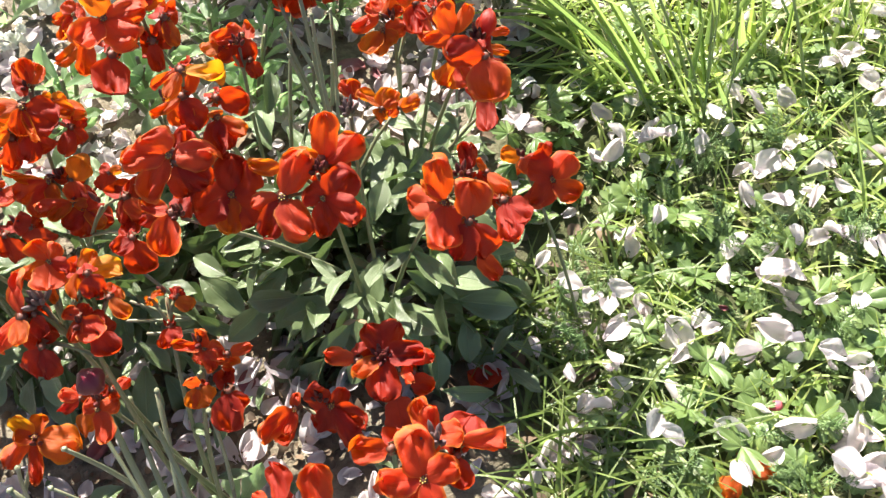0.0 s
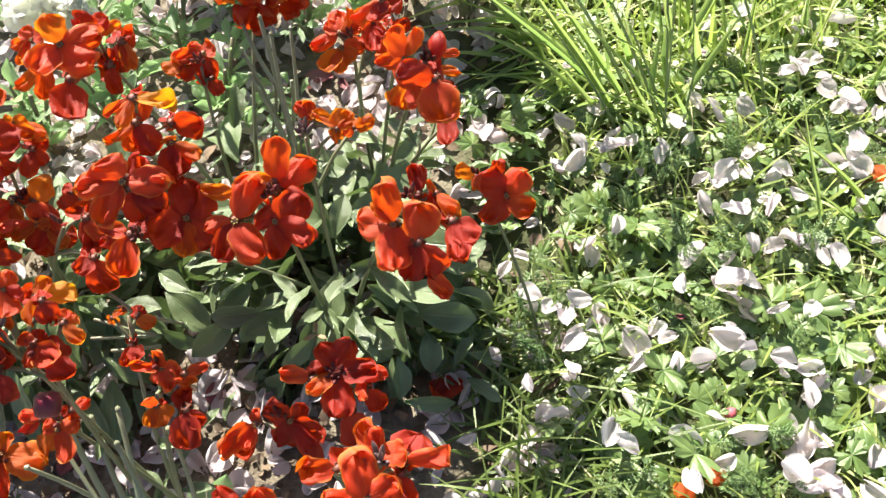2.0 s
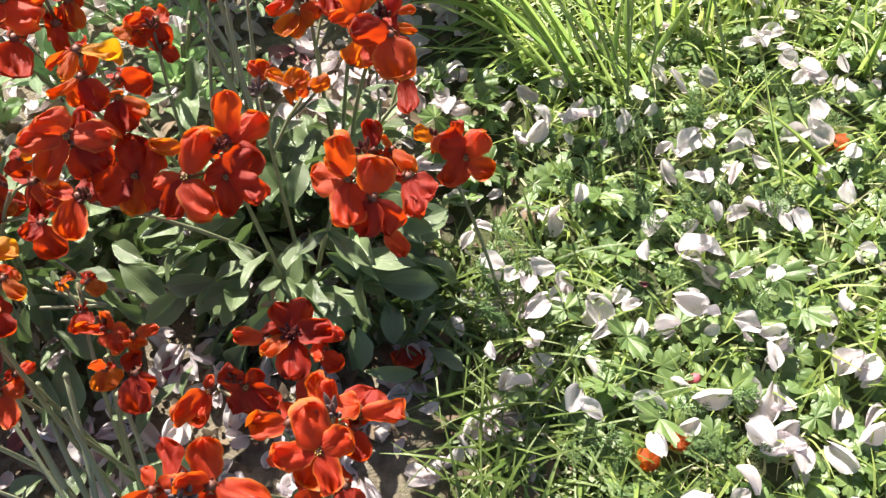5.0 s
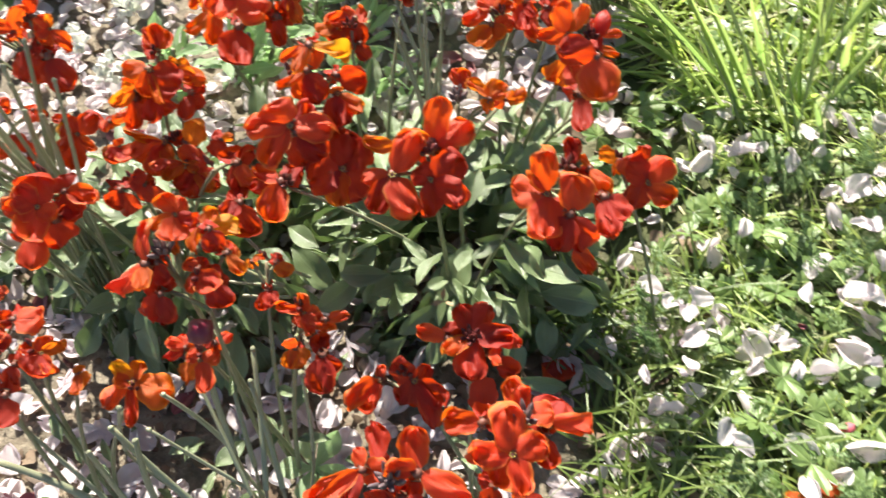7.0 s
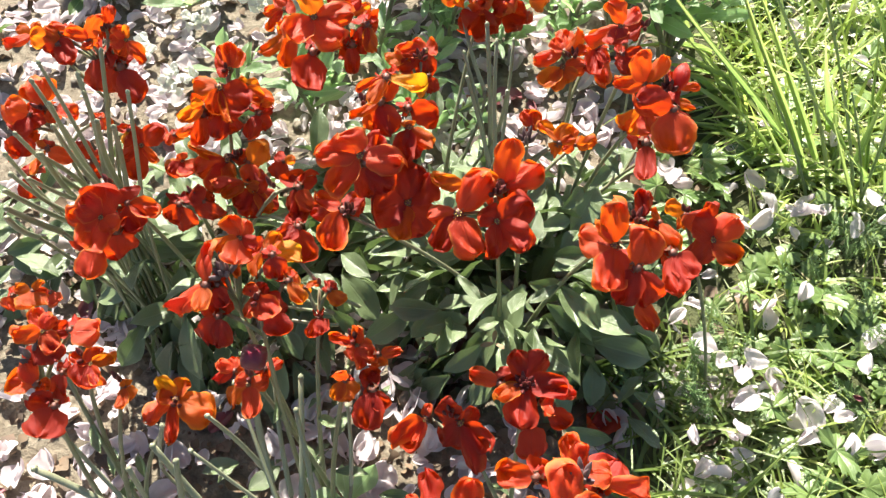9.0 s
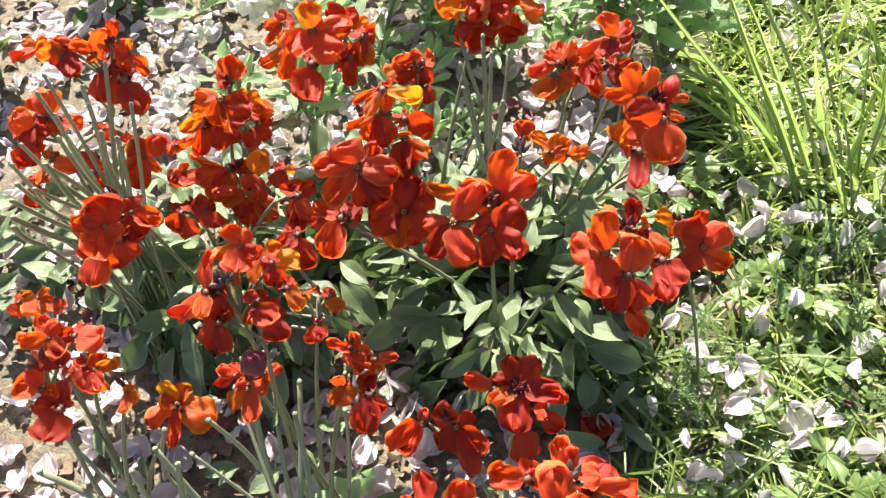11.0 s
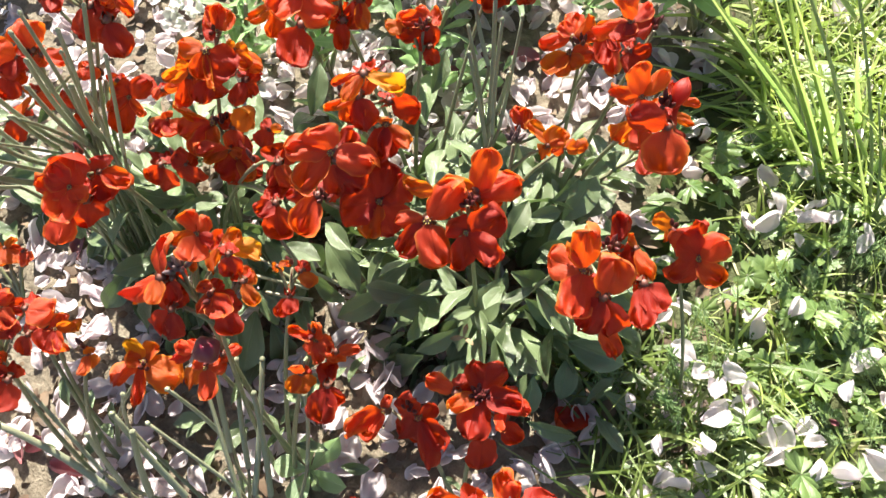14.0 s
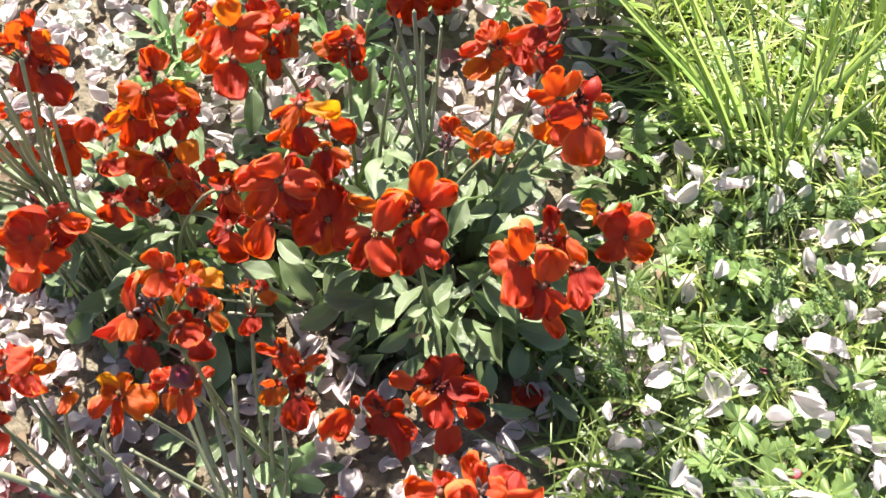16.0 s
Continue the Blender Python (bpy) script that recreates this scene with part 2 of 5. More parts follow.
def stone_mat():
    m, nt, bsdf, out = node_mat("stone")
    tc = nt.nodes.new("ShaderNodeTexCoord")
    patches = noise_of(nt, tc.outputs["Object"], 120.0, 5.0, 0.65)
    info = nt.nodes.new("ShaderNodeObjectInfo")
    colour = ramp(nt, ((0.3, (0.13, 0.10, 0.07)), (0.6, (0.30, 0.25, 0.18)), (0.8, (0.42, 0.37, 0.29))), patches)
    nt.links.new(mixed(nt, reckon(nt, "MULTIPLY", info.outputs["Random"], 0.5), colour, (0.34, 0.30, 0.24)), bsdf.inputs["Base Color"])
    bsdf.inputs["Roughness"].default_value = 0.85
    relief = nt.nodes.new("ShaderNodeBump")
    relief.inputs["Strength"].default_value, relief.inputs["Distance"].default_value = 0.6, 0.002
    nt.links.new(patches, relief.inputs["Height"])
    nt.links.new(relief.outputs[0], bsdf.inputs["Normal"])
    return m


DEBRIS = leafy("leaf_crumbs", (0.07, 0.045, 0.03), (0.26, 0.18, 0.10), (0.2, 0.12, 0.07), (0.12, 0.08, 0.05), (0.2, 0.15, 0.1, 0.4), 0.8, 0.08, island=True)
SHRUB = leafy("shrub_leaf", (0.06, 0.12, 0.03), (0.14, 0.22, 0.06), (0.13, 0.2, 0.06), (0.16, 0.24, 0.08), (0.25, 0.33, 0.14, 0.5), 0.35, 0.25)
SOIL, STONE = soil_mat(), stone_mat()

# ---- builders ----
def mesh_of(name, verts, faces, uvs, mat, smooth=True):
    me = bpy.data.meshes.new(name)
    me.from_pydata([tuple(v) for v in verts], [], [tuple(f) for f in faces])
    layer = me.uv_layers.new(name="UVMap")
    index = np.empty(len(me.loops), dtype=np.int32)
    me.loops.foreach_get("vertex_index", index)
    layer.data.foreach_set("uv", np.asarray(uvs, dtype=np.float32)[index].ravel())
    me.polygons.foreach_set("use_smooth", [smooth] * len(me.polygons))
    me.materials.append(mat)
    me.update()
    return me


def sheet(nu, nv, shape):
    """A skin of nu x nv cells, from shape(u, v) -> place."""
    verts, uvs, faces = [], [], []
    for j in range(nv + 1):
        for i in range(nu + 1):
            u, v = i / nu, j / nv
            verts.append(shape(u, v))
            uvs.append((u, v))
    for j in range(nv):
        for i in range(nu):
            a = j * (nu + 1) + i
            faces.append((a, a + 1, a + nu + 2, a + nu + 1))
    return verts, faces, uvs


def join(*pieces):
    verts, faces, uvs = [], [], []
    for pv, pf, pu in pieces:
        at = len(verts)
        verts += list(pv)
        uvs += list(pu)
        faces += [tuple(i + at for i in f) for f in pf]
    return verts, faces, uvs


def moved(piece, m):
    return [m @ Vector(v) for v in piece[0]], piece[1], piece[2]


def bow(a, b, sag, n=8):
    """Points of a stem from a to b that leaves the ground upright and bends over."""
    a, b = Vector(a), Vector(b)
    mid = a.lerp(b, 0.45) + Vector((0, 0, sag))
    mid.xy = a.xy.lerp(b.xy, 0.3)
    return [a * (1 - t) ** 2 + mid * 2 * t * (1 - t) + b * t * t for t in (i / n for i in range(n + 1))]


def tube(points, r0, r1, sides=6, squash=1.0, cap=True):
    verts, uvs, faces = [], [], []
    points = [Vector(p) for p in points]
    n = len(points)
    side = None
    for k, p in enumerate(points):
        d = (points[min(k + 1, n - 1)] - points[max(k - 1, 0)]).normalized()
        if side is None:
            side = d.orthogonal().normalized()
        side = (side - d * side.dot(d)).normalized()
        other = d.cross(side)
        r = r0 + (r1 - r0) * k / (n - 1)
        for s in range(sides):
            a = 2 * math.pi * s / sides
            verts.append(p + side * (r * math.cos(a)) + other * (r * squash * math.sin(a)))
            uvs.append((s / sides, k / (n - 1)))
    for k in range(n - 1):
        for s in range(sides):
            a, b = k * sides + s, k * sides + (s + 1) % sides
            faces.append((a, b, b + sides, a + sides))
    if cap:
        verts.append(points[-1] + (points[-1] - points[-2]).normalized() * r1 * 0.6)
        uvs.append((0.5, 1))
        for s in range(sides):
            faces.append(((n - 1) * sides + s, (n - 1) * sides + (s + 1) % sides, len(verts) - 1))
    return verts, faces, uvs


def spindle(p, d, length, radius, sides=7, rings=6, fat=0.42):
    """A closed bud or anther along d."""
    d = Vector(d).normalized()
    side = d.orthogonal().normalized()
    other = d.cross(side)
    verts, uvs, faces = [], [], []
    for k in range(rings + 1):
        t = k / rings
        r = radius * (math.sin(math.pi * min(1.0, t ** (math.log(0.5) / math.log(fat)))) ** 0.7 if 0 < k < rings else 0.02)
        for s in range(sides):
            a = 2 * math.pi * s / sides
            rr = r * (1 + 0.10 * math.cos(4 * a))
            verts.append(Vector(p) + d * (length * t) + side * (rr * math.cos(a)) + other * (rr * math.sin(a)))
            uvs.append((s / sides, t))
    for k in range(rings):
        for s in range(sides):
            a, b = k * sides + s, k * sides + (s + 1) % sides
            faces.append((a, b, b + sides, a + sides))
    return verts, faces, uvs


def thing(name, label, category, at=(0, 0, 0), group="", kind="", data=None):
    ob = new(name, data)
    ob.matrix_basis = Matrix.Translation(at)
    return tagged(ob, label, category, group, kind)


def part(name, mesh, parent, m=None, label=""):
    """One mesh under a thing or a part; m is its pose in the parent's space."""
    ob = new(name, mesh)
    ob.parent = parent
    if m is not None:
        ob.matrix_basis = m
    return tagged(ob, label)


def facing(n, spin=0.0, at=(0, 0, 0), scale=1.0):
    """A pose whose z looks along n, with y as upright as it can be; spin turns it anticlockwise."""
    z = Vector(n).normalized()
    y = Vector((0, 0, 1)) - z * z.z
    y = y.normalized() if y.length > 0.05 else Vector((0, 1, 0))
    x = y.cross(z)
    turn = Matrix((x, y, z)).transposed().to_4x4()
    return Matrix.Translation(at) @ turn @ Matrix.Rotation(radians(spin), 4, "Z") @ Matrix.Scale(scale, 4)


def along(a, b, width=1.0, thick=1.0, spin=0.0):
    """A pose that lays the y axis of a unit-long mesh from a to b."""
    a, b = Vector(a), Vector(b)
    d = b - a
    q = d.to_track_quat("Y", "Z")
    return Matrix.Translation(a) @ q.to_matrix().to_4x4() @ Matrix.Rotation(radians(spin), 4, "Y") @ Matrix.Diagonal((width, d.length, thick, 1))


rng = random.Random(7)


def uni(a, b):
    return rng.uniform(a, b)


# ---- petals and leaves, a few shapes of each ----
def petal_shape(k):
    r = random.Random(100 + k)
    cup, curl, wave, lean, wide = r.uniform(-0.30, 0.30), r.uniform(-0.55, 0.45), r.uniform(0.05, 0.13), r.uniform(-0.10, 0.10), r.uniform(0.25, 0.34)
    ph, notch, roll = r.uniform(0, 6.28), r.uniform(0.0, 0.05), r.uniform(-0.05, 0.22)
    fold, side = r.uniform(-0.03, 0.06), r.choice((-1, 1))

    def shape(u, v):
        s = 2 * u - 1
        v = 0.5 * v + 0.5 * math.sin(v * math.pi / 2) if v < 1 else 1.0
        t = max(0.0, (v - 0.08) / 0.92)
        half = max(0.045 * (1 - v), wide * max(0.0, 1 - abs(2 * t - 1) ** 3.2) ** 0.46 * (0.82 + 0.20 * t)) if t > 0 else 0.045
        x = s * half * (1 + 0.06 * math.sin(9 * v + ph) + 0.035 * math.sin(23 * v + 2 * ph + 3 * s)) + lean * v * v
        y = 0.56 * v - notch * (1 - abs(s)) * max(0, v - 0.75) * 2 + 0.016 * math.sin(9 * s + ph) * v ** 6 + 0.008 * math.sin(21 * s + 3 * ph) * v ** 8
        z = cup * s * s * v * 0.6 + curl * max(0, v - 0.25) ** 2 * 0.9 + wave * math.sin(5.5 * s + 7 * v + ph) * v * v + 0.6 * wave * math.sin(11 * s - 4 * v + 2 * ph) * v ** 3 + 0.012 * (1 - abs(s)) * v - roll * abs(s) ** 3 * v * 0.5 - roll * 0.7 * max(0, v - 0.6) ** 2 - fold * max(0.0, 1 - 3.5 * abs(s - side * (0.2 + 0.4 * v))) * v
        return x, y, z
    return shape


def petal_mesh(hue, k):
    return mesh_of("petal", *sheet(12, 14, petal_shape(k)), PETAL[hue])


PETALS = {hue: [petal_mesh(hue, k) for k in range(14)] for hue in PETAL}


def leaf_shape(k, fold=0.18, arch=0.35, widest=0.6, teeth=0.0):
    r = random.Random(300 + k)
    arch, fold, twist, ph = arch * r.uniform(0.3, 1.5), fold * r.uniform(0.4, 1.4), r.uniform(-0.5, 0.5), r.uniform(0, 6.28)

    def shape(u, v):
        s = 2 * u - 1
        w = 0.5 * (0.10 + 0.90 * math.sin(math.pi * min(1.0, v ** (math.log(0.5) / math.log(widest)))) ** 0.68) * (1 - v ** 12)
        w *= 1 + teeth * math.sin(34 * v + ph) * abs(s)
        x = s * w * (1 + 0.05 * math.sin(8 * v + ph))
        z = fold * abs(s) * w * 0.6 - arch * v * v * 0.5 + twist * s * w * v * 0.35 + 0.012 * math.sin(9 * v + 3 * s + ph) + 0.05 * s * s * w * math.sin(13 * v + 2 * ph + s)
        return x, v, z
    return shape


LEAVES = [mesh_of("leaf", *sheet(6, 10, leaf_shape(k, fold=0.28, arch=0.7, widest=0.60)), LEAF) for k in range(10)]
DRY = [mesh_of("dry_leaf", *sheet(4, 8, leaf_shape(k + 20, arch=0.9)), LEAF_DRY) for k in range(2)]
STOCK = [mesh_of("leaf", *sheet(4, 10, leaf_shape(k + 40, widest=0.68, arch=0.5)), LEAF_PALE) for k in range(4)]


def pod_mesh(k):
    r = random.Random(500 + k)
    a, b = r.uniform(-0.03, 0.03), r.uniform(-0.03, 0.03)
    pts = [(a * math.sin(math.pi * t), t, b * math.sin(math.pi * t)) for t in (i / 9 for i in range(10))]
    body = tube([Vector(p) for p in pts], 0.030, 0.024, 8, 0.55)
    tip = spindle(Vector(pts[-1]) + Vector((0, -0.005, 0)), (0, 1, 0), 0.05, 0.026, 6, 4)
    return mesh_of("seed_pod", *join(body, tip), POD)


PODS = [pod_mesh(k) for k in range(4)]


# ---- flowers ----
def calyx_mesh(k):
    """Short tube with four pointed sepals below the petals; unit flower width."""
    pieces = [tube([(0, 0, -0.30), (0, 0, -0.2), (0, 0, -0.06), (0, 0, 0.0)], 0.035, 0.075, 8)]
    for s in range(4):
        a = radians(45 + 90 * s)
        d = Vector((math.cos(a), math.sin(a), 0))
        leaf = sheet(3, 5, lambda u, v, d=d: tuple(d * (0.05 + 0.05 * math.sin(2.6 * v)) + Vector((-d.y, d.x, 0)) * ((u - 0.5) * 0.13 * math.sin(math.pi * (0.12 + 0.86 * v))) + Vector((0, 0, -0.26 + 0.30 * v))))
        pieces.append(leaf)
    return mesh_of("flower", *join(*pieces), CALYX)


def stamen_mesh():
    pieces = []
    for s in range(6):
        a = radians(60 * s + 12)
        p = Vector((math.cos(a) * 0.032, math.sin(a) * 0.032, -0.02))
        pieces.append(tube([p, p + Vector((0, 0, 0.05))], 0.006, 0.006, 4))
        pieces.append(spindle(p + Vector((0, 0, 0.03)), (math.cos(a) * 0.4, math.sin(a) * 0.4, 1), 0.075, 0.017, 5, 4))
    return mesh_of("flower_eye", *join(*pieces), STAMEN)


CALYXES = [calyx_mesh(0)]
STAMENS = stamen_mesh()


# d: red also darkened for shade; o: red also warmed for backlight
HUES = {"r": "red", "d": "dark", "o": "orange", "y": "yellow"}
FLOWER_LABELS = {"red": "scarlet four-petalled flower", "dark": "crimson flower, its red also darkened for shade", "orange": "orange-red flower, its orange and lighter rims partly painted backlight", "yellow": "yellow-orange flower"}


def side_stalk(head, p, n, size):
    """The thin stalk from the stem to the foot of a flower."""
    plant, line, tip = head
    foot = p - n * size * 0.28
    low = min(range(len(line)), key=lambda k: abs((line[k] - tip).length - min(0.045, 0.012 + (foot - tip).length * 0.7)))
    a = line[low]
    part("flower_stalk", mesh_of("flower_stalk", *tube([a, a.lerp(foot, 0.5) + Vector((0, 0, 0.003)), foot], 0.0010, 0.0009, 5), STEM), plant)


def bloom(head, at, n, *petals):
    """An open flower at a place, facing n; each petal: its turn about n (degrees), length and width (mm), and colour."""
    plant = head[0]
    p, n = Vector(at) - plant.matrix_basis.translation, Vector(n).normalized()
    size = 0.0018 * sum(q[1] for q in petals) / len(petals)
    hue = HUES[petals[0][3]]
    f = part("flower", CALYXES[0], plant, facing(n, 0, p, size), FLOWER_LABELS[hue])
    for turn, length, width, h in petals:
        long, wide = 0.001 * length / size, 0.001 * width / size
        m = Matrix.Rotation(radians(turn), 4, "Z") @ Matrix.Rotation(radians(uni(-14, 24)), 4, "X") @ Matrix.Rotation(radians(uni(-30, 30)), 4, "Y") @ Matrix.Diagonal((wide / 0.50, long / 0.55, long / 0.6, 1))
        part("petal", rng.choice(PETALS[HUES[h]]), f, m)
    # the petals that hang back behind the others
    turns = [q[0] for q in petals]
    for _ in range(min(2, 4 - len(petals))):
        turn = max(range(0, 360, 10), key=lambda a: min(abs((a - b + 180) % 360 - 180) for b in turns))
        turns.append(turn)
        m = Matrix.Rotation(radians(turn + uni(-12, 12)), 4, "Z") @ Matrix.Translation((0, 0, -0.04)) @ Matrix.Rotation(radians(uni(-75, -45)), 4, "X") @ Matrix.Rotation(radians(uni(-20, 20)), 4, "Y") @ Matrix.Diagonal((uni(0.65, 0.9), uni(0.7, 0.9), 0.8, 1))
        part("petal", rng.choice(PETALS[rng.choice(("dark", hue))]), f, m)
    if len(petals) > 3:
        part("flower_eye", STAMENS, f, Matrix.Diagonal((0.75, 0.75, 0.6, 1)), "yellow stamens at the throat")
    side_stalk(head, p, n, size)


def spray(head, x, y, z, nx, ny, nz, spin, size, hue, closed):
    """A flower with four petals that stand alike; closed: how far they are drawn together."""
    plant = head[0]
    p, n = Vector((x, y, z)) - plant.matrix_basis.translation, Vector((nx, ny, nz)).normalized()
    f = part("flower", CALYXES[0], plant, facing(n, spin, p, size * (1.0 - 0.28 * max(0.0, closed - 0.3))), FLOWER_LABELS[hue])
    hues = [rng.choice(("orange", "orange", "red", "red")) if hue == "orange" else hue for _ in range(4)]
    for k in range(4):
        lift = 4 + 78 * closed + uni(-14, 14)
        m = Matrix.Rotation(radians(90 * k + uni(-13, 13)), 4, "Z") @ Matrix.Translation((0, 0.035, 0)) @ Matrix.Rotation(radians(lift), 4, "X") @ Matrix.Rotation(radians(uni(-18, 18)), 4, "Y") @ Matrix.Diagonal((uni(0.92, 1.12), uni(0.9, 1.08), 1, 1))
        part("petal", rng.choice(PETALS[hues[k]]), f, m)
    if closed < 0.6:
        part("flower_eye", STAMENS, f, None, "yellow stamens at the throat")
    side_stalk(head, p, n, size)


def closed_bud(head, a, b, width):
    """A fat crimson bud about to open, from a to b."""
    plant = head[0]
    a, b = Vector(a) - plant.matrix_basis.translation, Vector(b) - plant.matrix_basis.translation
    part("bud", mesh_of("bud", *spindle(a, b - a, (b - a).length, width / 2, 10, 9, 0.55), PETAL["dark"]), plant, None, "fat crimson bud about to open")


def wallflower(base, label):
    return thing("wallflower", label, "flowering plant", (base[0], base[1], 0.0), "wallflowers in the bed")


def flower_head(plant, tip, buds, look_of, foot_at=None, leaves=4):
    """One flowering stem: its stalk, a knot of buds at its tip, and leaves. Gives what its flowers hang on."""
    o = plant.matrix_basis.translation
    tip = Vector(tip) - o
    start = Vector((uni(-0.014, 0.014), uni(-0.014, 0.014), -0.006))
    if foot_at:
        start = Vector((foot_at[0], foot_at[1], -0.004)) - o
    line = bow(start, tip - Vector((0, 0, 0.006)), 0.02, 9)
    part("stem", mesh_of("stem", *tube(line, 0.0010 if foot_at else 0.0015, 0.0009, 7), STEM), plant)
    mat = {"maroon": BUD, "dark": BUD, "red": PETAL["dark"], "grey": BUD_GREY}[look_of]
    for k in range(buds):
        a, e = k * 2.4, 0.12 + 0.62 * (k / max(1, buds))
        d = Vector((math.cos(a) * math.sin(e), math.sin(a) * math.sin(e), math.cos(e)))
        length = uni(0.0042, 0.0068) * {"red": 1.25, "grey": 1.5}.get(look_of, 1.1)
        p = tip + d * 0.003 - Vector((0, 0, 0.0055))
        part("bud", mesh_of("bud", *spindle(p, d, length, 0.00125), mat), plant)
    # leaves along the stalk, thick below and sparse above
    for k in range(0 if foot_at else leaves):
        t = uni(0.12, 0.62)
        leaf(plant, line[int(t * 9)], uni(0, 360), uni(0, 45), uni(0.018, 0.030) if leaves > 1 else uni(0.012, 0.020), uni(0.26, 0.36))
    return plant, line, tip


def leaf(plant, at, turn, rise, length, slim, meshes=None, label=""):
    m = Matrix.Translation(at) @ Matrix.Rotation(radians(turn), 4, "Z") @ Matrix.Rotation(radians(rise), 4, "X") @ Matrix.Rotation(radians(uni(-58, 58)), 4, "Y") @ Matrix.Diagonal((length * slim, length, length, 1))
    return part("leaf", rng.choice(meshes or LEAVES), plant, m, label)


def foliage(plant, count, spread, low, high, longest, wide=(0.32, 0.44), back=0.0):
    """Leafy shoots round the foot of a plant."""
    for k in range(count):
        a, r = uni(0, 2 * math.pi), spread * math.sqrt(uni(0.02, 1))
        p = Vector((r * math.cos(a), r * math.sin(a) * (1.0 if math.sin(a) > 0 else 0.72) + back, uni(low, high) * (1 - 0.45 * r / spread) * (1.0 if math.sin(a) > -0.2 else 0.85)))
        leaf(plant, p, math.degrees(a) - 90 + uni(-60, 60), uni(-80, -15) if math.sin(a) < 0.1 else uni(-55, 35), longest * uni(0.55, 1.0), uni(*wide))


def crown(plant, count, spread, low, high, longest, wide):
    """The upper leaves of a plant, which spread nearly level and catch the sun."""
    for k in range(count):
        a, r = uni(0, 2 * math.pi), spread * math.sqrt(uni(0.02, 1))
        p = Vector((r * math.cos(a), r * math.sin(a) * (1.0 if math.sin(a) > 0 else 0.7) + 0.014, uni(low, high) * (1 - 0.35 * r / spread)))
        leaf(plant, p, math.degrees(a) - 90 + uni(-60, 60), uni(-25, 40), longest * uni(0.6, 1.0), uni(*wide))


def pods(plant, ends, foot=None, stout=(0.042, 0.056)):
    """Seed pods, from foot end to tip, each on a thin stalk; foot: where the stalks rise from the soil."""
    o = plant.matrix_basis.translation
    for ax, ay, az, bx, by, bz in ends:
        a, b = Vector((ax, ay, az)) - o, Vector((bx, by, bz)) - o
        w = uni(*stout)
        part("seed_pod", rng.choice(PODS), plant, along(a, b, w, w, uni(0, 180)), "slender upright grey-green seed pod")
        start = Vector((uni(-0.022, 0.022), uni(-0.018, 0.018), -0.004)) + (Vector((foot[0], foot[1], 0)) - o if foot else Vector())
        back = a - (b - a) * 0.35
        part("stem", mesh_of("stem", *tube([start * (1 - t) ** 2 + back * 2 * t * (1 - t) + a * t * t for t in (k / 8 for k in range(9))], 0.0011, 0.0009, 7), STEM), plant)


def stalk(plant, line):
    o = plant.matrix_basis.translation
    part("stem", mesh_of("stem", *tube([Vector(p) - o for p in line], 0.0011, 0.0009, 6), STEM), plant, None, "bare pale green stalk")


# ---- ground ----
def ground_z(x, y):
    return 0.004 * noise.noise(Vector((x * 9, y * 9, 0))) + 0.0025 * noise.noise(Vector((x * 31, y * 31, 4)))


def ground():
    near = [-0.62 + 0.0125 * i for i in range(100)]
    xs = [-150, -40, -12, -4, -1.6, -0.9] + near + [0.9, 1.6, 4, 12, 40, 150]
    deep = [-0.05 + 0.0125 * i for i in range(80)]
    ys = [-150, -40, -12, -4, -1.2, -0.4] + deep + [1.2, 1.9, 4, 12, 40, 150]
    verts = [(x, y, ground_z(x, y)) for y in ys for x in xs]
    n = len(xs)
    faces = [(j * n + i, j * n + i + 1, j * n + n + i + 1, j * n + n + i) for j in range(len(ys) - 1) for i in range(n - 1)]
    return thing("ground", "pale crumbly garden soil with mossy turf beside the bed", "ground", kind="structure", data=mesh_of("ground", verts, faces, [(v[0], v[1]) for v in verts], SOIL))


ground()

# ---- the wallflowers: each plant, its flowering stems and their flowers (place, facing, spin, width, colour, closedness) ----
PLANTS = []
p = wallflower((-0.038, 0.246), "bushy wallflower with scarlet flowers and broad grey-green leaves")
PLANTS.append(p)
h = flower_head(p, (-0.045, 0.232, 0.174), 9, "maroon")
bloom(h, (-0.0600, 0.2218, 0.1689), (0.02, -0.60, 0.80), (-33, 20.7, 12.7, "r"), (101, 13.5, 7.8, "r"), (-161, 19.3, 13.6, "r"), (153, 18.3, 11.2, "d"))
bloom(h, (-0.0577, 0.2318, 0.1756), (0.06, -0.62, 0.78), (80, 14.0, 6.8, "o"))
bloom(h, (-0.0436, 0.2204, 0.1662), (0.16, -0.64, 0.75), (-66, 16.7, 15.1, "d"), (-140, 17.4, 13.1, "d"), (165, 15.8, 11.2, "d"), (43, 8.2, 10.7, "d"))
bloom(h, (-0.0418, 0.2370, 0.1682), (0.19, -0.36, 0.91), (-27, 21.3, 10.4, "r"), (-81, 19.0, 11.4, "r"), (-98, 11.4, 9.9, "r"))
bloom(h, (-0.0424, 0.2392, 0.1698), (0.16, -0.48, 0.86), (59, 14.1, 6.0, "o"))
bloom(h, (-0.0835, 0.2310, 0.1630), (0.13, -0.65, 0.75), (92, 16.1, 17.6, "d"), (-51, 15.5, 16.1, "d"), (-154, 15.7, 17.1, "d"), (152, 16.3, 10.1, "o"), (-16, 16.8, 12.6, "d"))
h = flower_head(p, (-0.115, 0.242, 0.142), 8, "maroon")
bloom(h, (-0.1179, 0.2411, 0.1420), (0.00, -0.67, 0.74), (66, 15.2, 8.1, "r"), (105, 16.5, 10.8, "d"), (157, 19.5, 13.5, "r"))
h = flower_head(p, (0.015, 0.225, 0.167), 6, "dark")
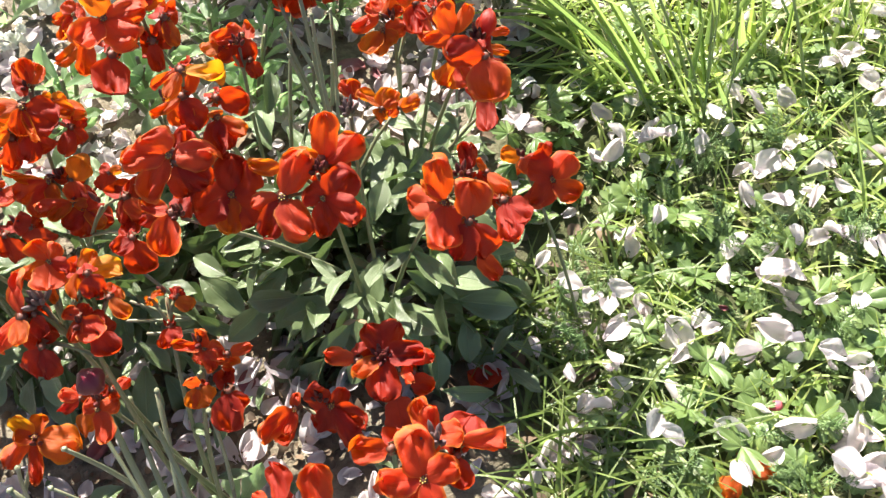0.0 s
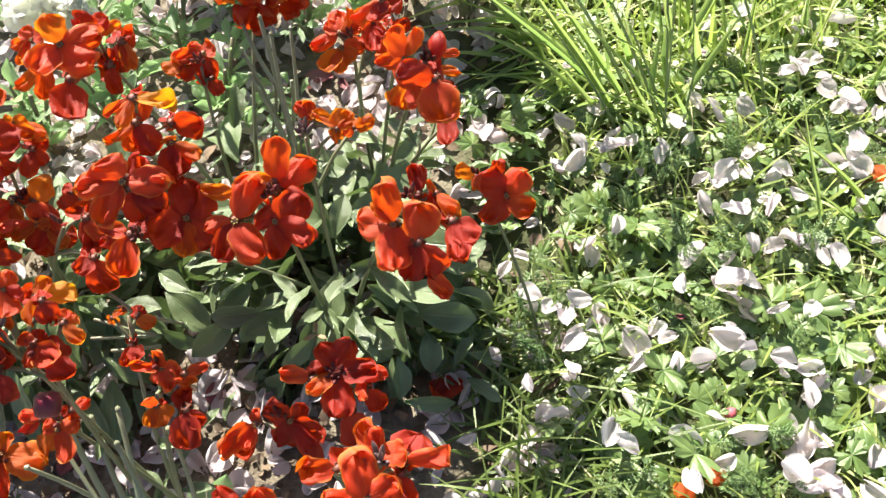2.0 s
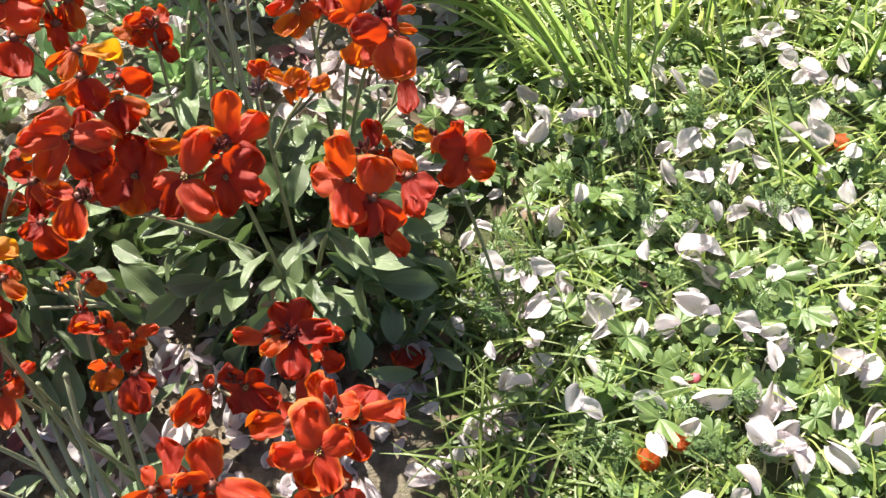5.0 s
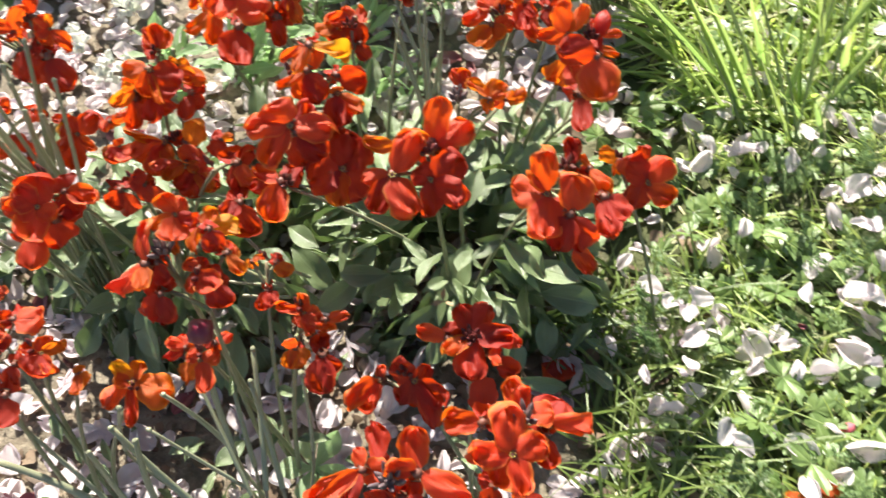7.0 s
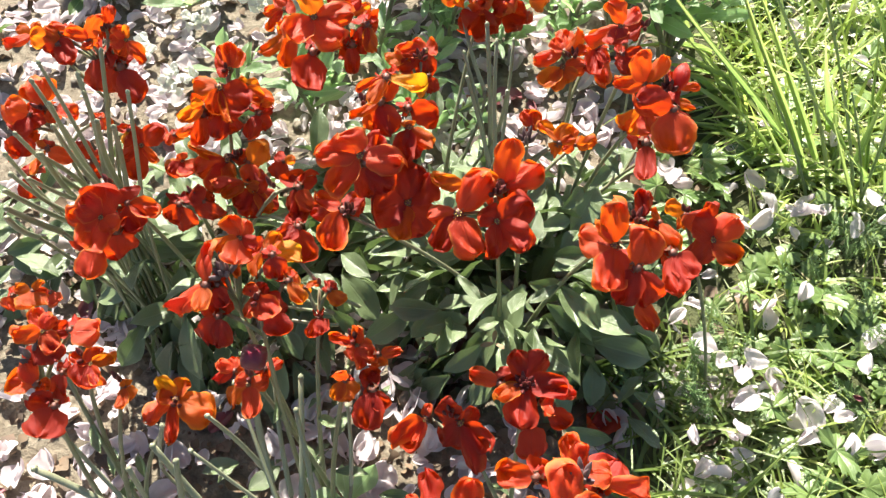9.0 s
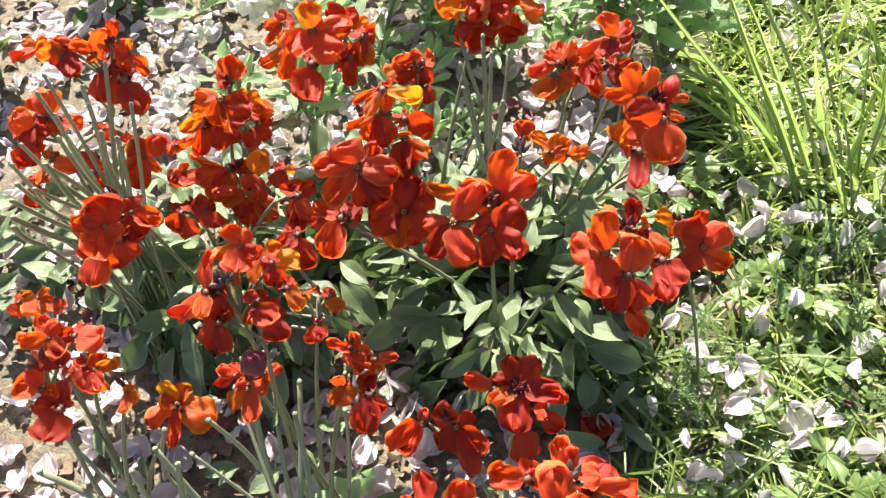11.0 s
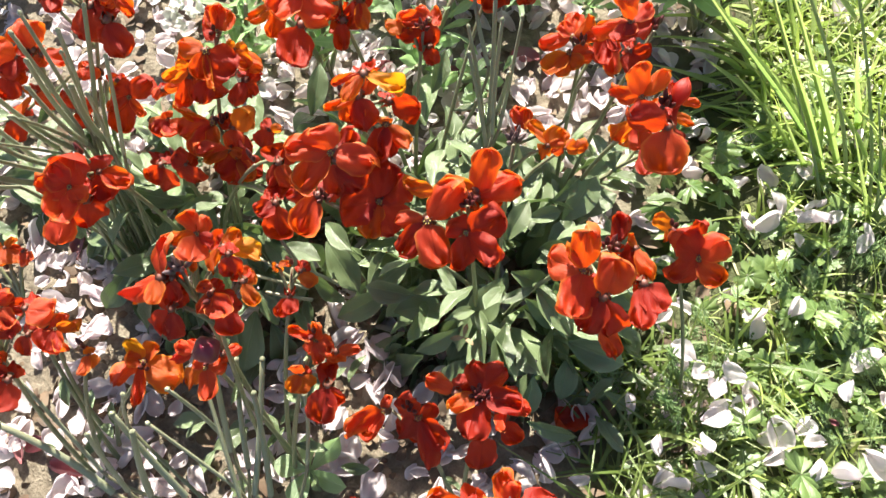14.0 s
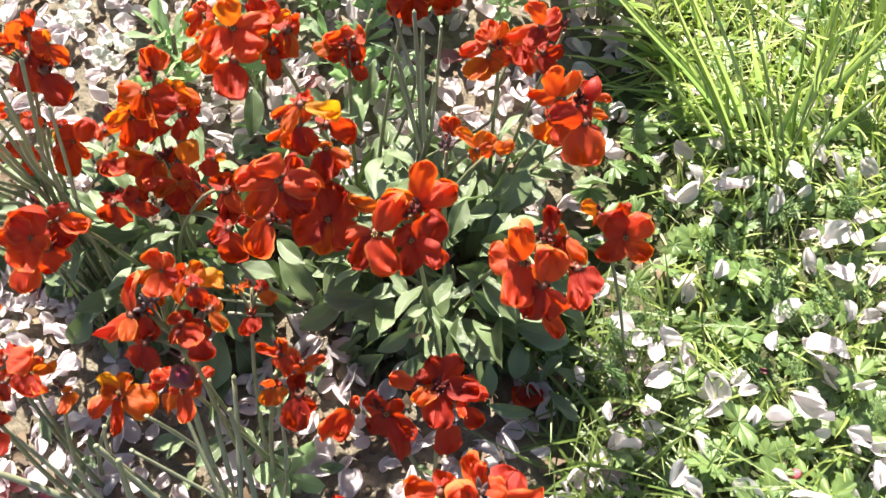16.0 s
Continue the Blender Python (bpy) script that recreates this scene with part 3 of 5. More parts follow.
bloom(h, (0.0065, 0.2141, 0.1610), (-0.13, -0.64, 0.76), (13, 20.7, 10.1, "r"), (100, 14.8, 12.5, "r"), (-173, 19.5, 13.4, "r"), (43, 12.2, 5.3, "o"))
bloom(h, (0.0160, 0.2046, 0.1588), (0.03, -0.65, 0.76), (-15, 16.8, 17.1, "r"), (-164, 17.9, 14.2, "d"), (159, 16.6, 10.9, "d"))
bloom(h, (0.0315, 0.2148, 0.1558), (0.01, -0.64, 0.77), (-133, 13.3, 11.1, "d"), (-177, 18.3, 11.1, "d"))
bloom(h, (0.0264, 0.2298, 0.1575), (-0.00, -0.41, 0.91), (-141, 13.7, 6.9, "o"), (29, 6.8, 3.9, "o"))
bloom(h, (0.0187, 0.2302, 0.1588), (0.10, -0.40, 0.91), (-1, 12.8, 6.4, "d"), (-21, 12.0, 6.4, "d"))
bloom(h, (0.0179, 0.2003, 0.1402), (-0.15, -0.72, 0.67), (-137, 14.3, 7.4, "r"))
h = flower_head(p, (0.047, 0.267, 0.119), 3, "maroon", (0.075, 0.222))
bloom(h, (0.0606, 0.2559, 0.1097), (-0.06, -0.65, 0.76), (45, 17.8, 15.7, "d"), (-34, 15.6, 12.9, "r"), (146, 15.8, 12.9, "d"), (-129, 15.6, 11.2, "r"))
bloom(h, (0.0465, 0.2669, 0.1146), (-0.21, -0.40, 0.89), (86, 10.8, 6.8, "o"))
bloom(h, (0.0581, 0.2648, 0.1163), (-0.01, -0.67, 0.74), (-3, 8.5, 6.2, "d"))
h = flower_head(p, (-0.033, 0.281, 0.152), 9, "grey")
bloom(h, (-0.0316, 0.2878, 0.1519), (0.07, -0.59, 0.81), (19, 8.9, 6.1, "r"), (-33, 8.8, 6.1, "r"), (-56, 2.7, 5.0, "r"))
bloom(h, (-0.0171, 0.2808, 0.1497), (0.19, -0.53, 0.82), (27, 14.3, 6.0, "o"), (-41, 9.9, 10.4, "o"), (-91, 8.0, 4.4, "o"))
bloom(h, (-0.0093, 0.2832, 0.1458), (0.15, -0.66, 0.74), (-98, 10.3, 7.7, "o"), (-67, 6.4, 5.0, "o"), (107, 6.6, 5.5, "r"))
p = wallflower((-0.098, 0.319), "tall wallflower with scarlet and orange flowers over upright stems")
PLANTS.append(p)
h = flower_head(p, (-0.104, 0.264, 0.193), 4, "maroon")
bloom(h, (-0.1027, 0.2369, 0.1866), (0.07, -0.72, 0.69), (26, 12.6, 14.6, "r"), (75, 18.1, 10.7, "r"), (137, 20.1, 11.2, "r"), (-94, 18.3, 11.6, "r"))
bloom(h, (-0.1002, 0.2347, 0.1847), (0.09, -0.65, 0.76), (-171, 14.9, 12.1, "d"), (-137, 15.7, 10.7, "d"))
bloom(h, (-0.0837, 0.2555, 0.1851), (0.28, -0.84, 0.46), (155, 16.8, 11.0, "d"), (180, 14.1, 10.0, "d"), (-147, 13.2, 7.5, "o"), (-1, 3.2, 6.0, "o"))
bloom(h, (-0.0921, 0.2623, 0.2081), (0.18, -0.55, 0.81), (-120, 17.2, 6.7, "y"), (140, 13.1, 5.8, "o"), (97, 13.4, 3.4, "r"))
bloom(h, (-0.0964, 0.2618, 0.1936), (0.18, -0.82, 0.54), (156, 13.7, 10.4, "r"), (-168, 15.1, 11.4, "d"), (103, 14.6, 5.0, "o"))
bloom(h, (-0.0861, 0.2710, 0.1810), (0.22, -0.63, 0.74), (-113, 13.7, 13.4, "d"))
h = flower_head(p, (-0.129, 0.327, 0.193), 4, "red")
bloom(h, (-0.1351, 0.3145, 0.1950), (0.21, -0.65, 0.73), (-4, 14.0, 12.4, "o"), (-93, 18.5, 9.7, "r"), (-155, 16.7, 15.1, "r"), (119, 18.6, 13.5, "r"), (100, 17.3, 5.4, "o"))
bloom(h, (-0.1216, 0.3236, 0.1894), (0.24, -0.53, 0.81), (-81, 12.5, 6.1, "o"))
bloom(h, (-0.1502, 0.3187, 0.1808), (0.17, -0.75, 0.64), (118, 17.0, 6.2, "o"), (162, 16.2, 9.5, "r"))
bloom(h, (-0.1542, 0.3288, 0.1878), (0.04, -0.60, 0.80), (101, 10.2, 6.2, "r"), (138, 13.1, 4.5, "r"), (26, 6.3, 7.3, "r"), (-68, 5.6, 7.3, "r"))
bloom(h, (-0.1381, 0.3096, 0.1776), (0.11, -0.82, 0.56), (160, 17.4, 16.7, "d"))
bloom(h, (-0.1130, 0.3248, 0.1822), (0.28, -0.72, 0.63), (-174, 13.8, 7.3, "o"), (149, 14.9, 8.4, "d"))
bloom(h, (-0.1195, 0.3161, 0.1770), (0.31, -0.68, 0.66), (163, 14.0, 7.3, "d"))
bloom(h, (-0.1278, 0.3257, 0.1916), (0.26, -0.53, 0.81), (-44, 8.8, 11.0, "d"), (-88, 12.8, 8.3, "d"))
h = flower_head(p, (-0.095, 0.362, 0.129), 6, "maroon")
bloom(h, (-0.0925, 0.3677, 0.1269), (0.33, -0.65, 0.68), (35, 9.1, 9.1, "r"), (-86, 7.1, 9.7, "r"), (79, 17.2, 9.7, "r"), (121, 18.0, 13.0, "d"), (171, 17.4, 11.0, "d"))
bloom(h, (-0.1035, 0.3604, 0.1290), (0.02, -0.67, 0.74), (111, 10.7, 7.7, "o"))
bloom(h, (-0.0907, 0.3568, 0.1180), (0.13, -0.89, 0.45), (-166, 9.9, 8.4, "d"))
h = flower_head(p, (-0.061, 0.418, 0.140), 6, "maroon")
spray(h, -0.061, 0.419, 0.141, -0.14, -0.17, 0.98, 86, 0.0353, "orange", 0.40)
spray(h, -0.071, 0.407, 0.138, -0.43, -0.66, 0.62, 24, 0.0323, "orange", 0.45)
spray(h, -0.040, 0.417, 0.138, 0.56, -0.26, 0.79, 76, 0.0353, "orange", 0.40)
spray(h, -0.063, 0.399, 0.128, -0.14, -0.99, 0.04, 33, 0.0299, "dark", 0.75)
spray(h, -0.049, 0.405, 0.126, 0.36, -0.93, 0.06, 27, 0.0301, "dark", 0.70)
spray(h, -0.056, 0.404, 0.140, 0.08, -0.70, 0.71, 31, 0.0294, "red", 0.40)
spray(h, -0.049, 0.431, 0.140, 0.36, -0.12, 0.93, 13, 0.0302, "red", 0.40)
spray(h, -0.060, 0.418, 0.131, 0.57, -0.59, 0.58, 87, 0.0207, "red", 0.80)
p = wallflower((-0.004, 0.327), "slender wallflower with scarlet flowers beside the lawn")
PLANTS.append(p)
h = flower_head(p, (-0.009, 0.360, 0.134), 5, "maroon")
bloom(h, (-0.0147, 0.3604, 0.1350), (0.06, -0.57, 0.82), (-1, 13.1, 10.6, "r"), (-48, 14.2, 5.6, "o"), (-90, 12.1, 6.8, "r"), (49, 9.1, 7.5, "r"), (100, 17.4, 8.1, "r"))
bloom(h, (-0.0151, 0.3559, 0.1275), (-0.13, -0.62, 0.77), (144, 15.2, 11.3, "o"), (173, 13.0, 8.2, "o"), (-138, 8.8, 10.7, "o"), (-75, 12.5, 8.8, "r"))
bloom(h, (0.0042, 0.3707, 0.1304), (0.17, -0.67, 0.72), (149, 16.2, 11.4, "d"), (172, 21.8, 8.9, "r"), (-169, 10.5, 6.3, "d"))
h = flower_head(p, (0.024, 0.348, 0.165), 4, "maroon")
bloom(h, (0.0121, 0.3460, 0.1657), (-0.15, -0.62, 0.77), (31, 14.0, 10.3, "r"), (-24, 12.3, 8.6, "r"), (118, 20.4, 8.0, "r"), (-155, 7.0, 7.5, "r"), (-89, 10.1, 12.6, "d"), (-180, 11.0, 10.3, "d"))
bloom(h, (0.0140, 0.3407, 0.1515), (-0.09, -0.81, 0.58), (-162, 11.3, 10.5, "d"), (-81, 10.6, 7.6, "d"))
h = flower_head(p, (0.031, 0.293, 0.177), 8, "maroon")
bloom(h, (0.0201, 0.2923, 0.1782), (-0.18, -0.55, 0.81), (35, 15.1, 9.3, "r"), (-17, 15.2, 7.8, "o"), (107, 14.9, 7.8, "r"), (-156, 4.7, 5.2, "r"))
bloom(h, (0.0330, 0.2816, 0.1736), (0.03, -0.71, 0.71), (79, 18.2, 13.4, "d"), (179, 19.5, 18.5, "r"), (-136, 9.9, 6.7, "d"))
bloom(h, (0.0365, 0.2995, 0.1696), (0.08, -0.59, 0.80), (-91, 9.8, 3.7, "r"))
bloom(h, (0.0341, 0.2949, 0.1667), (0.14, -0.69, 0.71), (-116, 12.4, 4.3, "o"))
bloom(h, (0.0204, 0.2868, 0.1662), (-0.12, -0.77, 0.63), (131, 12.8, 8.4, "o"), (160, 12.6, 9.5, "o"), (-144, 10.7, 9.5, "r"))
closed_bud(h, (0.0340, 0.2905, 0.1750), (0.0382, 0.3025, 0.1825), 0.0085)
h = flower_head(p, (0.038, 0.344, 0.073), 0, "maroon")
bloom(h, (0.0366, 0.3484, 0.0758), (-0.01, -0.83, 0.56), (-175, 21.6, 10.7, "d"))
p = wallflower((-0.2, 0.264), "wallflower crowded with orange-red and crimson flowers")
PLANTS.append(p)
h = flower_head(p, (-0.187, 0.313, 0.164), 3, "maroon")
bloom(h, (-0.1870, 0.2999, 0.1620), (0.32, -0.64, 0.70), (62, 12.8, 10.3, "o"), (-141, 16.7, 14.9, "d"), (143, 13.5, 9.7, "r"), (162, 16.7, 4.0, "o"))
bloom(h, (-0.1846, 0.3123, 0.1631), (0.21, -0.47, 0.86), (7, 12.3, 6.4, "r"), (-46, 11.8, 8.7, "r"), (79, 6.8, 10.4, "d"), (-22, 12.9, 7.0, "r"))
bloom(h, (-0.1771, 0.3091, 0.1545), (0.45, -0.59, 0.66), (-166, 11.1, 8.2, "o"), (-144, 16.1, 8.2, "o"), (37, 4.8, 5.9, "o"), (-98, 6.4, 5.9, "o"))
bloom(h, (-0.1961, 0.2954, 0.1528), (0.19, -0.75, 0.64), (108, 15.7, 7.5, "o"), (63, 7.0, 5.2, "o"))
bloom(h, (-0.1982, 0.2950, 0.1474), (0.34, -0.79, 0.50), (157, 15.8, 9.4, "d"))
bloom(h, (-0.1863, 0.2929, 0.1501), (0.31, -0.79, 0.53), (-160, 10.8, 11.6, "d"), (149, 13.0, 9.3, "d"))
bloom(h, (-0.1707, 0.2985, 0.1449), (0.34, -0.78, 0.52), (143, 13.5, 7.6, "d"), (-166, 9.0, 7.6, "d"))
h = flower_head(p, (-0.185, 0.288, 0.125), 5, "maroon")
bloom(h, (-0.1895, 0.2849, 0.1239), (0.14, -0.66, 0.74), (109, 17.6, 12.0, "r"), (152, 18.1, 12.0, "r"), (64, 20.5, 4.2, "o"), (-179, 14.0, 9.0, "o"))
bloom(h, (-0.1774, 0.2826, 0.1253), (0.30, -0.67, 0.68), (-64, 14.3, 11.9, "o"), (169, 10.8, 10.1, "r"))
bloom(h, (-0.1602, 0.2869, 0.1213), (0.37, -0.64, 0.67), (132, 9.4, 10.8, "d"), (-94, 6.2, 4.8, "o"))
bloom(h, (-0.1781, 0.2738, 0.1192), (0.29, -0.68, 0.67), (108, 14.1, 6.6, "o"), (80, 16.9, 5.4, "r"), (-142, 7.1, 6.6, "o"), (-97, 11.3, 11.3, "d"))
bloom(h, (-0.1746, 0.2733, 0.1133), (0.42, -0.62, 0.66), (149, 14.6, 13.9, "d"), (102, 13.2, 10.8, "d"), (-170, 13.9, 7.2, "o"), (-147, 15.6, 10.8, "d"))
bloom(h, (-0.2137, 0.2825, 0.1245), (0.21, -0.63, 0.75), (104, 9.6, 6.6, "o"), (-154, 9.2, 12.1, "r"), (145, 9.8, 10.8, "d"), (-5, 4.2, 6.0, "r"))
h = flower_head(p, (-0.204, 0.264, 0.120), 2, "maroon")
bloom(h, (-0.2113, 0.2593, 0.1171), (0.20, -0.76, 0.62), (128, 10.1, 9.5, "d"), (178, 15.5, 13.6, "d"))
bloom(h, (-0.1984, 0.2620, 0.1173), (0.35, -0.67, 0.65), (175, 11.2, 13.6, "d"), (37, 7.4, 10.7, "d"))
h = flower_head(p, (-0.158, 0.261, 0.134), 2, "maroon")
bloom(h, (-0.1449, 0.2614, 0.1324), (0.40, -0.71, 0.57), (147, 14.0, 8.5, "d"), (-175, 14.1, 8.5, "r"))
bloom(h, (-0.1441, 0.2450, 0.1215), (0.28, -0.70, 0.65), (172, 17.6, 14.2, "d"), (108, 10.7, 9.1, "d"))
h = flower_head(p, (-0.216, 0.227, 0.175), 2, "maroon")
bloom(h, (-0.2170, 0.2120, 0.1691), (0.33, -0.65, 0.69), (35, 11.5, 12.5, "r"), (78, 13.9, 11.5, "r"), (134, 13.9, 14.5, "r"), (-150, 8.2, 10.0, "r"), (-22, 14.8, 18.1, "d"))
bloom(h, (-0.2115, 0.2250, 0.1626), (0.14, -0.63, 0.77), (-113, 14.3, 9.3, "r"), (-160, 12.6, 12.9, "d"), (13, 6.9, 12.9, "d"))
bloom(h, (-0.2139, 0.2117, 0.1590), (0.36, -0.73, 0.58), (166, 14.5, 15.4, "d"))
bloom(h, (-0.2239, 0.2074, 0.1546), (0.38, -0.69, 0.61), (150, 15.6, 11.8, "r"))
p = wallflower((-0.281, 0.293), "leggy wallflower with orange flowers and long seed pods")
PLANTS.append(p)
h = flower_head(p, (-0.248, 0.323, 0.180), 5, "dark")
bloom(h, (-0.2829, 0.3153, 0.1804), (0.17, -0.66, 0.73), (70, 8.5, 7.5, "o"), (101, 14.0, 6.3, "r"), (-31, 6.7, 5.8, "o"))
bloom(h, (-0.2704, 0.3127, 0.1769), (0.23, -0.66, 0.72), (62, 12.1, 9.8, "o"), (17, 9.6, 7.5, "o"))
bloom(h, (-0.2659, 0.3193, 0.1810), (0.31, -0.59, 0.75), (62, 8.7, 4.0, "r"))
bloom(h, (-0.2550, 0.3161, 0.1766), (0.33, -0.60, 0.73), (34, 10.8, 7.5, "r"), (-39, 14.6, 7.5, "r"), (153, 5.2, 6.4, "r"))
bloom(h, (-0.2456, 0.3236, 0.1800), (0.57, -0.59, 0.57), (-22, 10.1, 5.2, "d"), (-41, 9.6, 4.6, "d"))
bloom(h, (-0.2369, 0.3183, 0.1752), (0.47, -0.62, 0.63), (-6, 7.6, 7.5, "r"), (77, 7.2, 7.5, "r"), (130, 8.3, 7.5, "r"), (-39, 7.6, 4.0, "o"), (-163, 14.1, 8.1, "r"))
bloom(h, (-0.2516, 0.3159, 0.1662), (0.32, -0.71, 0.63), (155, 17.6, 16.5, "d"))
bloom(h, (-0.2384, 0.3065, 0.1676), (0.49, -0.78, 0.40), (164, 16.1, 11.6, "d"), (-173, 18.3, 13.3, "d"))
bloom(h, (-0.2706, 0.3165, 0.1796), (0.27, -0.68, 0.68), (-176, 15.4, 11.5, "d"), (152, 10.5, 9.2, "d"))
h = flower_head(p, (-0.290, 0.301, 0.145), 5, "maroon")
bloom(h, (-0.2870, 0.3005, 0.1447), (0.55, -0.58, 0.60), (-22, 14.3, 13.9, "r"), (18, 14.5, 5.4, "r"))
bloom(h, (-0.2957, 0.2956, 0.1425), (0.42, -0.56, 0.72), (48, 12.0, 12.7, "r"), (113, 11.5, 12.1, "d"), (-178, 7.4, 12.1, "d"))
bloom(h, (-0.2824, 0.2995, 0.1434), (0.47, -0.53, 0.71), (-129, 11.8, 10.3, "r"))
bloom(h, (-0.3000, 0.2876, 0.1369), (0.36, -0.71, 0.61), (157, 12.2, 13.9, "d"), (135, 15.8, 6.1, "r"))
bloom(h, (-0.2857, 0.2819, 0.1313), (0.41, -0.71, 0.57), (-144, 14.7, 9.1, "r"), (23, 5.9, 3.6, "o"), (125, 15.4, 3.6, "o"))
bloom(h, (-0.2980, 0.2754, 0.1177), (0.29, -0.69, 0.66), (163, 13.1, 12.3, "d"))
bloom(h, (-0.2618, 0.2798, 0.1258), (0.57, -0.56, 0.60), (-5, 12.0, 7.9, "d"))
bloom(h, (-0.2581, 0.2980, 0.1391), (0.53, -0.52, 0.67), (127, 6.5, 6.7, "r"), (-168, 7.2, 6.7, "r"))
h = flower_head(p, (-0.257, 0.303, 0.129), 3, "maroon")
bloom(h, (-0.2409, 0.2951, 0.1215), (0.33, -0.65, 0.68), (42, 8.6, 12.4, "d"), (-61, 14.4, 11.1, "d"), (143, 18.9, 12.4, "d"), (-153, 12.1, 5.6, "r"), (106, 12.3, 6.2, "r"))
bloom(h, (-0.2234, 0.3015, 0.1236), (0.52, -0.60, 0.61), (-108, 11.6, 6.2, "r"), (97, 6.6, 5.0, "r"))
bloom(h, (-0.2484, 0.3014, 0.1261), (0.36, -0.57, 0.74), (133, 7.5, 3.7, "y"))
p = wallflower((-0.14, 0.149), "wallflower with orange-red flowers and stout grey-green seed pods")
PLANTS.append(p)
h = flower_head(p, (-0.149, 0.177, 0.185), 9, "grey", leaves=1)
bloom(h, (-0.1550, 0.1716, 0.1828), (0.10, -0.52, 0.85), (-5, 16.6, 6.7, "r"), (115, 18.7, 8.9, "r"), (165, 10.8, 6.3, "o"))
bloom(h, (-0.1424, 0.1882, 0.1922), (0.25, -0.54, 0.80), (5, 9.7, 8.1, "r"), (-61, 7.4, 6.3, "r"), (94, 11.9, 5.8, "o"), (156, 10.4, 11.2, "r"), (-143, 7.8, 7.2, "d"))
bloom(h, (-0.1349, 0.1893, 0.1817), (0.31, -0.53, 0.79), (-56, 8.9, 6.4, "o"), (-125, 14.4, 9.6, "y"), (127, 11.2, 5.1, "o"))
bloom(h, (-0.1458, 0.1853, 0.1850), (0.36, -0.49, 0.79), (153, 9.1, 3.2, "o"))
bloom(h, (-0.1503, 0.1721, 0.1825), (0.12, -0.58, 0.80), (-166, 9.1, 8.1, "d"))
bloom(h, (-0.1295, 0.1840, 0.1875), (0.34, -0.48, 0.81), (171, 9.4, 9.0, "d"))
h = flower_head(p, (-0.136, 0.170, 0.178), 3, "maroon", leaves=1)
bloom(h, (-0.1349, 0.1709, 0.1784), (0.33, -0.70, 0.64), (32, 5.9, 5.4, "r"), (-170, 9.7, 11.2, "r"), (134, 9.9, 4.5, "r"))
bloom(h, (-0.1228, 0.1763, 0.1811), (0.48, -0.58, 0.66), (176, 10.2, 5.8, "o"))
bloom(h, (-0.1282, 0.1664, 0.1743), (0.23, -0.70, 0.68), (179, 10.0, 10.3, "d"))
bloom(h, (-0.1501, 0.1626, 0.1740), (0.21, -0.73, 0.65), (141, 12.9, 11.2, "d"), (173, 12.4, 8.1, "d"))
h = flower_head(p, (-0.132, 0.220, 0.110), 2, "maroon", leaves=1)
bloom(h, (-0.1379, 0.2175, 0.1093), (0.08, -0.42, 0.90), (-75, 6.9, 3.9, "o"))
bloom(h, (-0.1259, 0.2175, 0.1073), (0.23, -0.72, 0.65), (-162, 8.8, 9.0, "o"))
bloom(h, (-0.1309, 0.2060, 0.0999), (0.24, -0.62, 0.75), (143, 10.3, 7.3, "d"), (-170, 8.1, 8.4, "d"))
h = flower_head(p, (-0.104, 0.178, 0.136), 3, "maroon", leaves=1)
bloom(h, (-0.1022, 0.1748, 0.1330), (0.21, -0.35, 0.91), (-40, 8.8, 6.4, "r"), (14, 6.4, 6.4, "r"), (45, 12.7, 5.0, "r"), (-128, 8.6, 8.4, "r"), (126, 6.8, 7.4, "r"), (180, 9.8, 6.9, "r"))
bloom(h, (-0.0927, 0.1725, 0.1302), (0.36, -0.48, 0.80), (-110, 10.2, 4.5, "r"))
bloom(h, (-0.1069, 0.1614, 0.1240), (0.22, -0.63, 0.74), (133, 9.0, 6.5, "o"), (-170, 8.9, 9.9, "o"), (22, 6.9, 6.5, "r"))
bloom(h, (-0.0944, 0.1593, 0.1212), (0.29, -0.73, 0.62), (152, 17.1, 12.9, "d"), (-166, 9.5, 7.4, "d"))
h = flower_head(p, (-0.148, 0.160, 0.130), 3, "maroon", leaves=1)
bloom(h, (-0.1547, 0.1604, 0.1305), (0.18, -0.42, 0.89), (44, 8.0, 5.9, "r"), (3, 6.3, 6.4, "r"), (91, 9.6, 5.0, "d"))
bloom(h, (-0.1486, 0.1562, 0.1265), (0.25, -0.55, 0.80), (116, 11.9, 7.4, "o"), (177, 13.9, 7.9, "r"), (-109, 8.7, 7.4, "r"), (40, 5.7, 6.9, "r"))
bloom(h, (-0.1414, 0.1624, 0.1305), (0.34, -0.44, 0.83), (-95, 8.4, 5.0, "r"))
p = wallflower((-0.234, 0.132), "wallflower with orange-red flowers on bare leaning stems")
PLANTS.append(p)
h = flower_head(p, (-0.200, 0.166, 0.080), 6, "dark", leaves=1)
bloom(h, (-0.1996, 0.1668, 0.0808), (0.32, -0.30, 0.90), (-5, 12.6, 7.8, "y"), (-60, 10.8, 9.0, "o"), (86, 17.5, 8.4, "r"), (45, 8.9, 8.4, "o"), (-146, 19.9, 16.8, "o"), (137, 21.4, 6.7, "r"))
h = flower_head(p, (-0.210, 0.157, 0.122), 2, "maroon", leaves=1)
bloom(h, (-0.2066, 0.1543, 0.1197), (0.36, -0.51, 0.78), (138, 9.4, 6.6, "o"), (-162, 5.9, 6.6, "o"), (-29, 3.6, 5.6, "o"))
h = flower_head(p, (-0.223, 0.142, 0.172), 4, "grey", leaves=1)
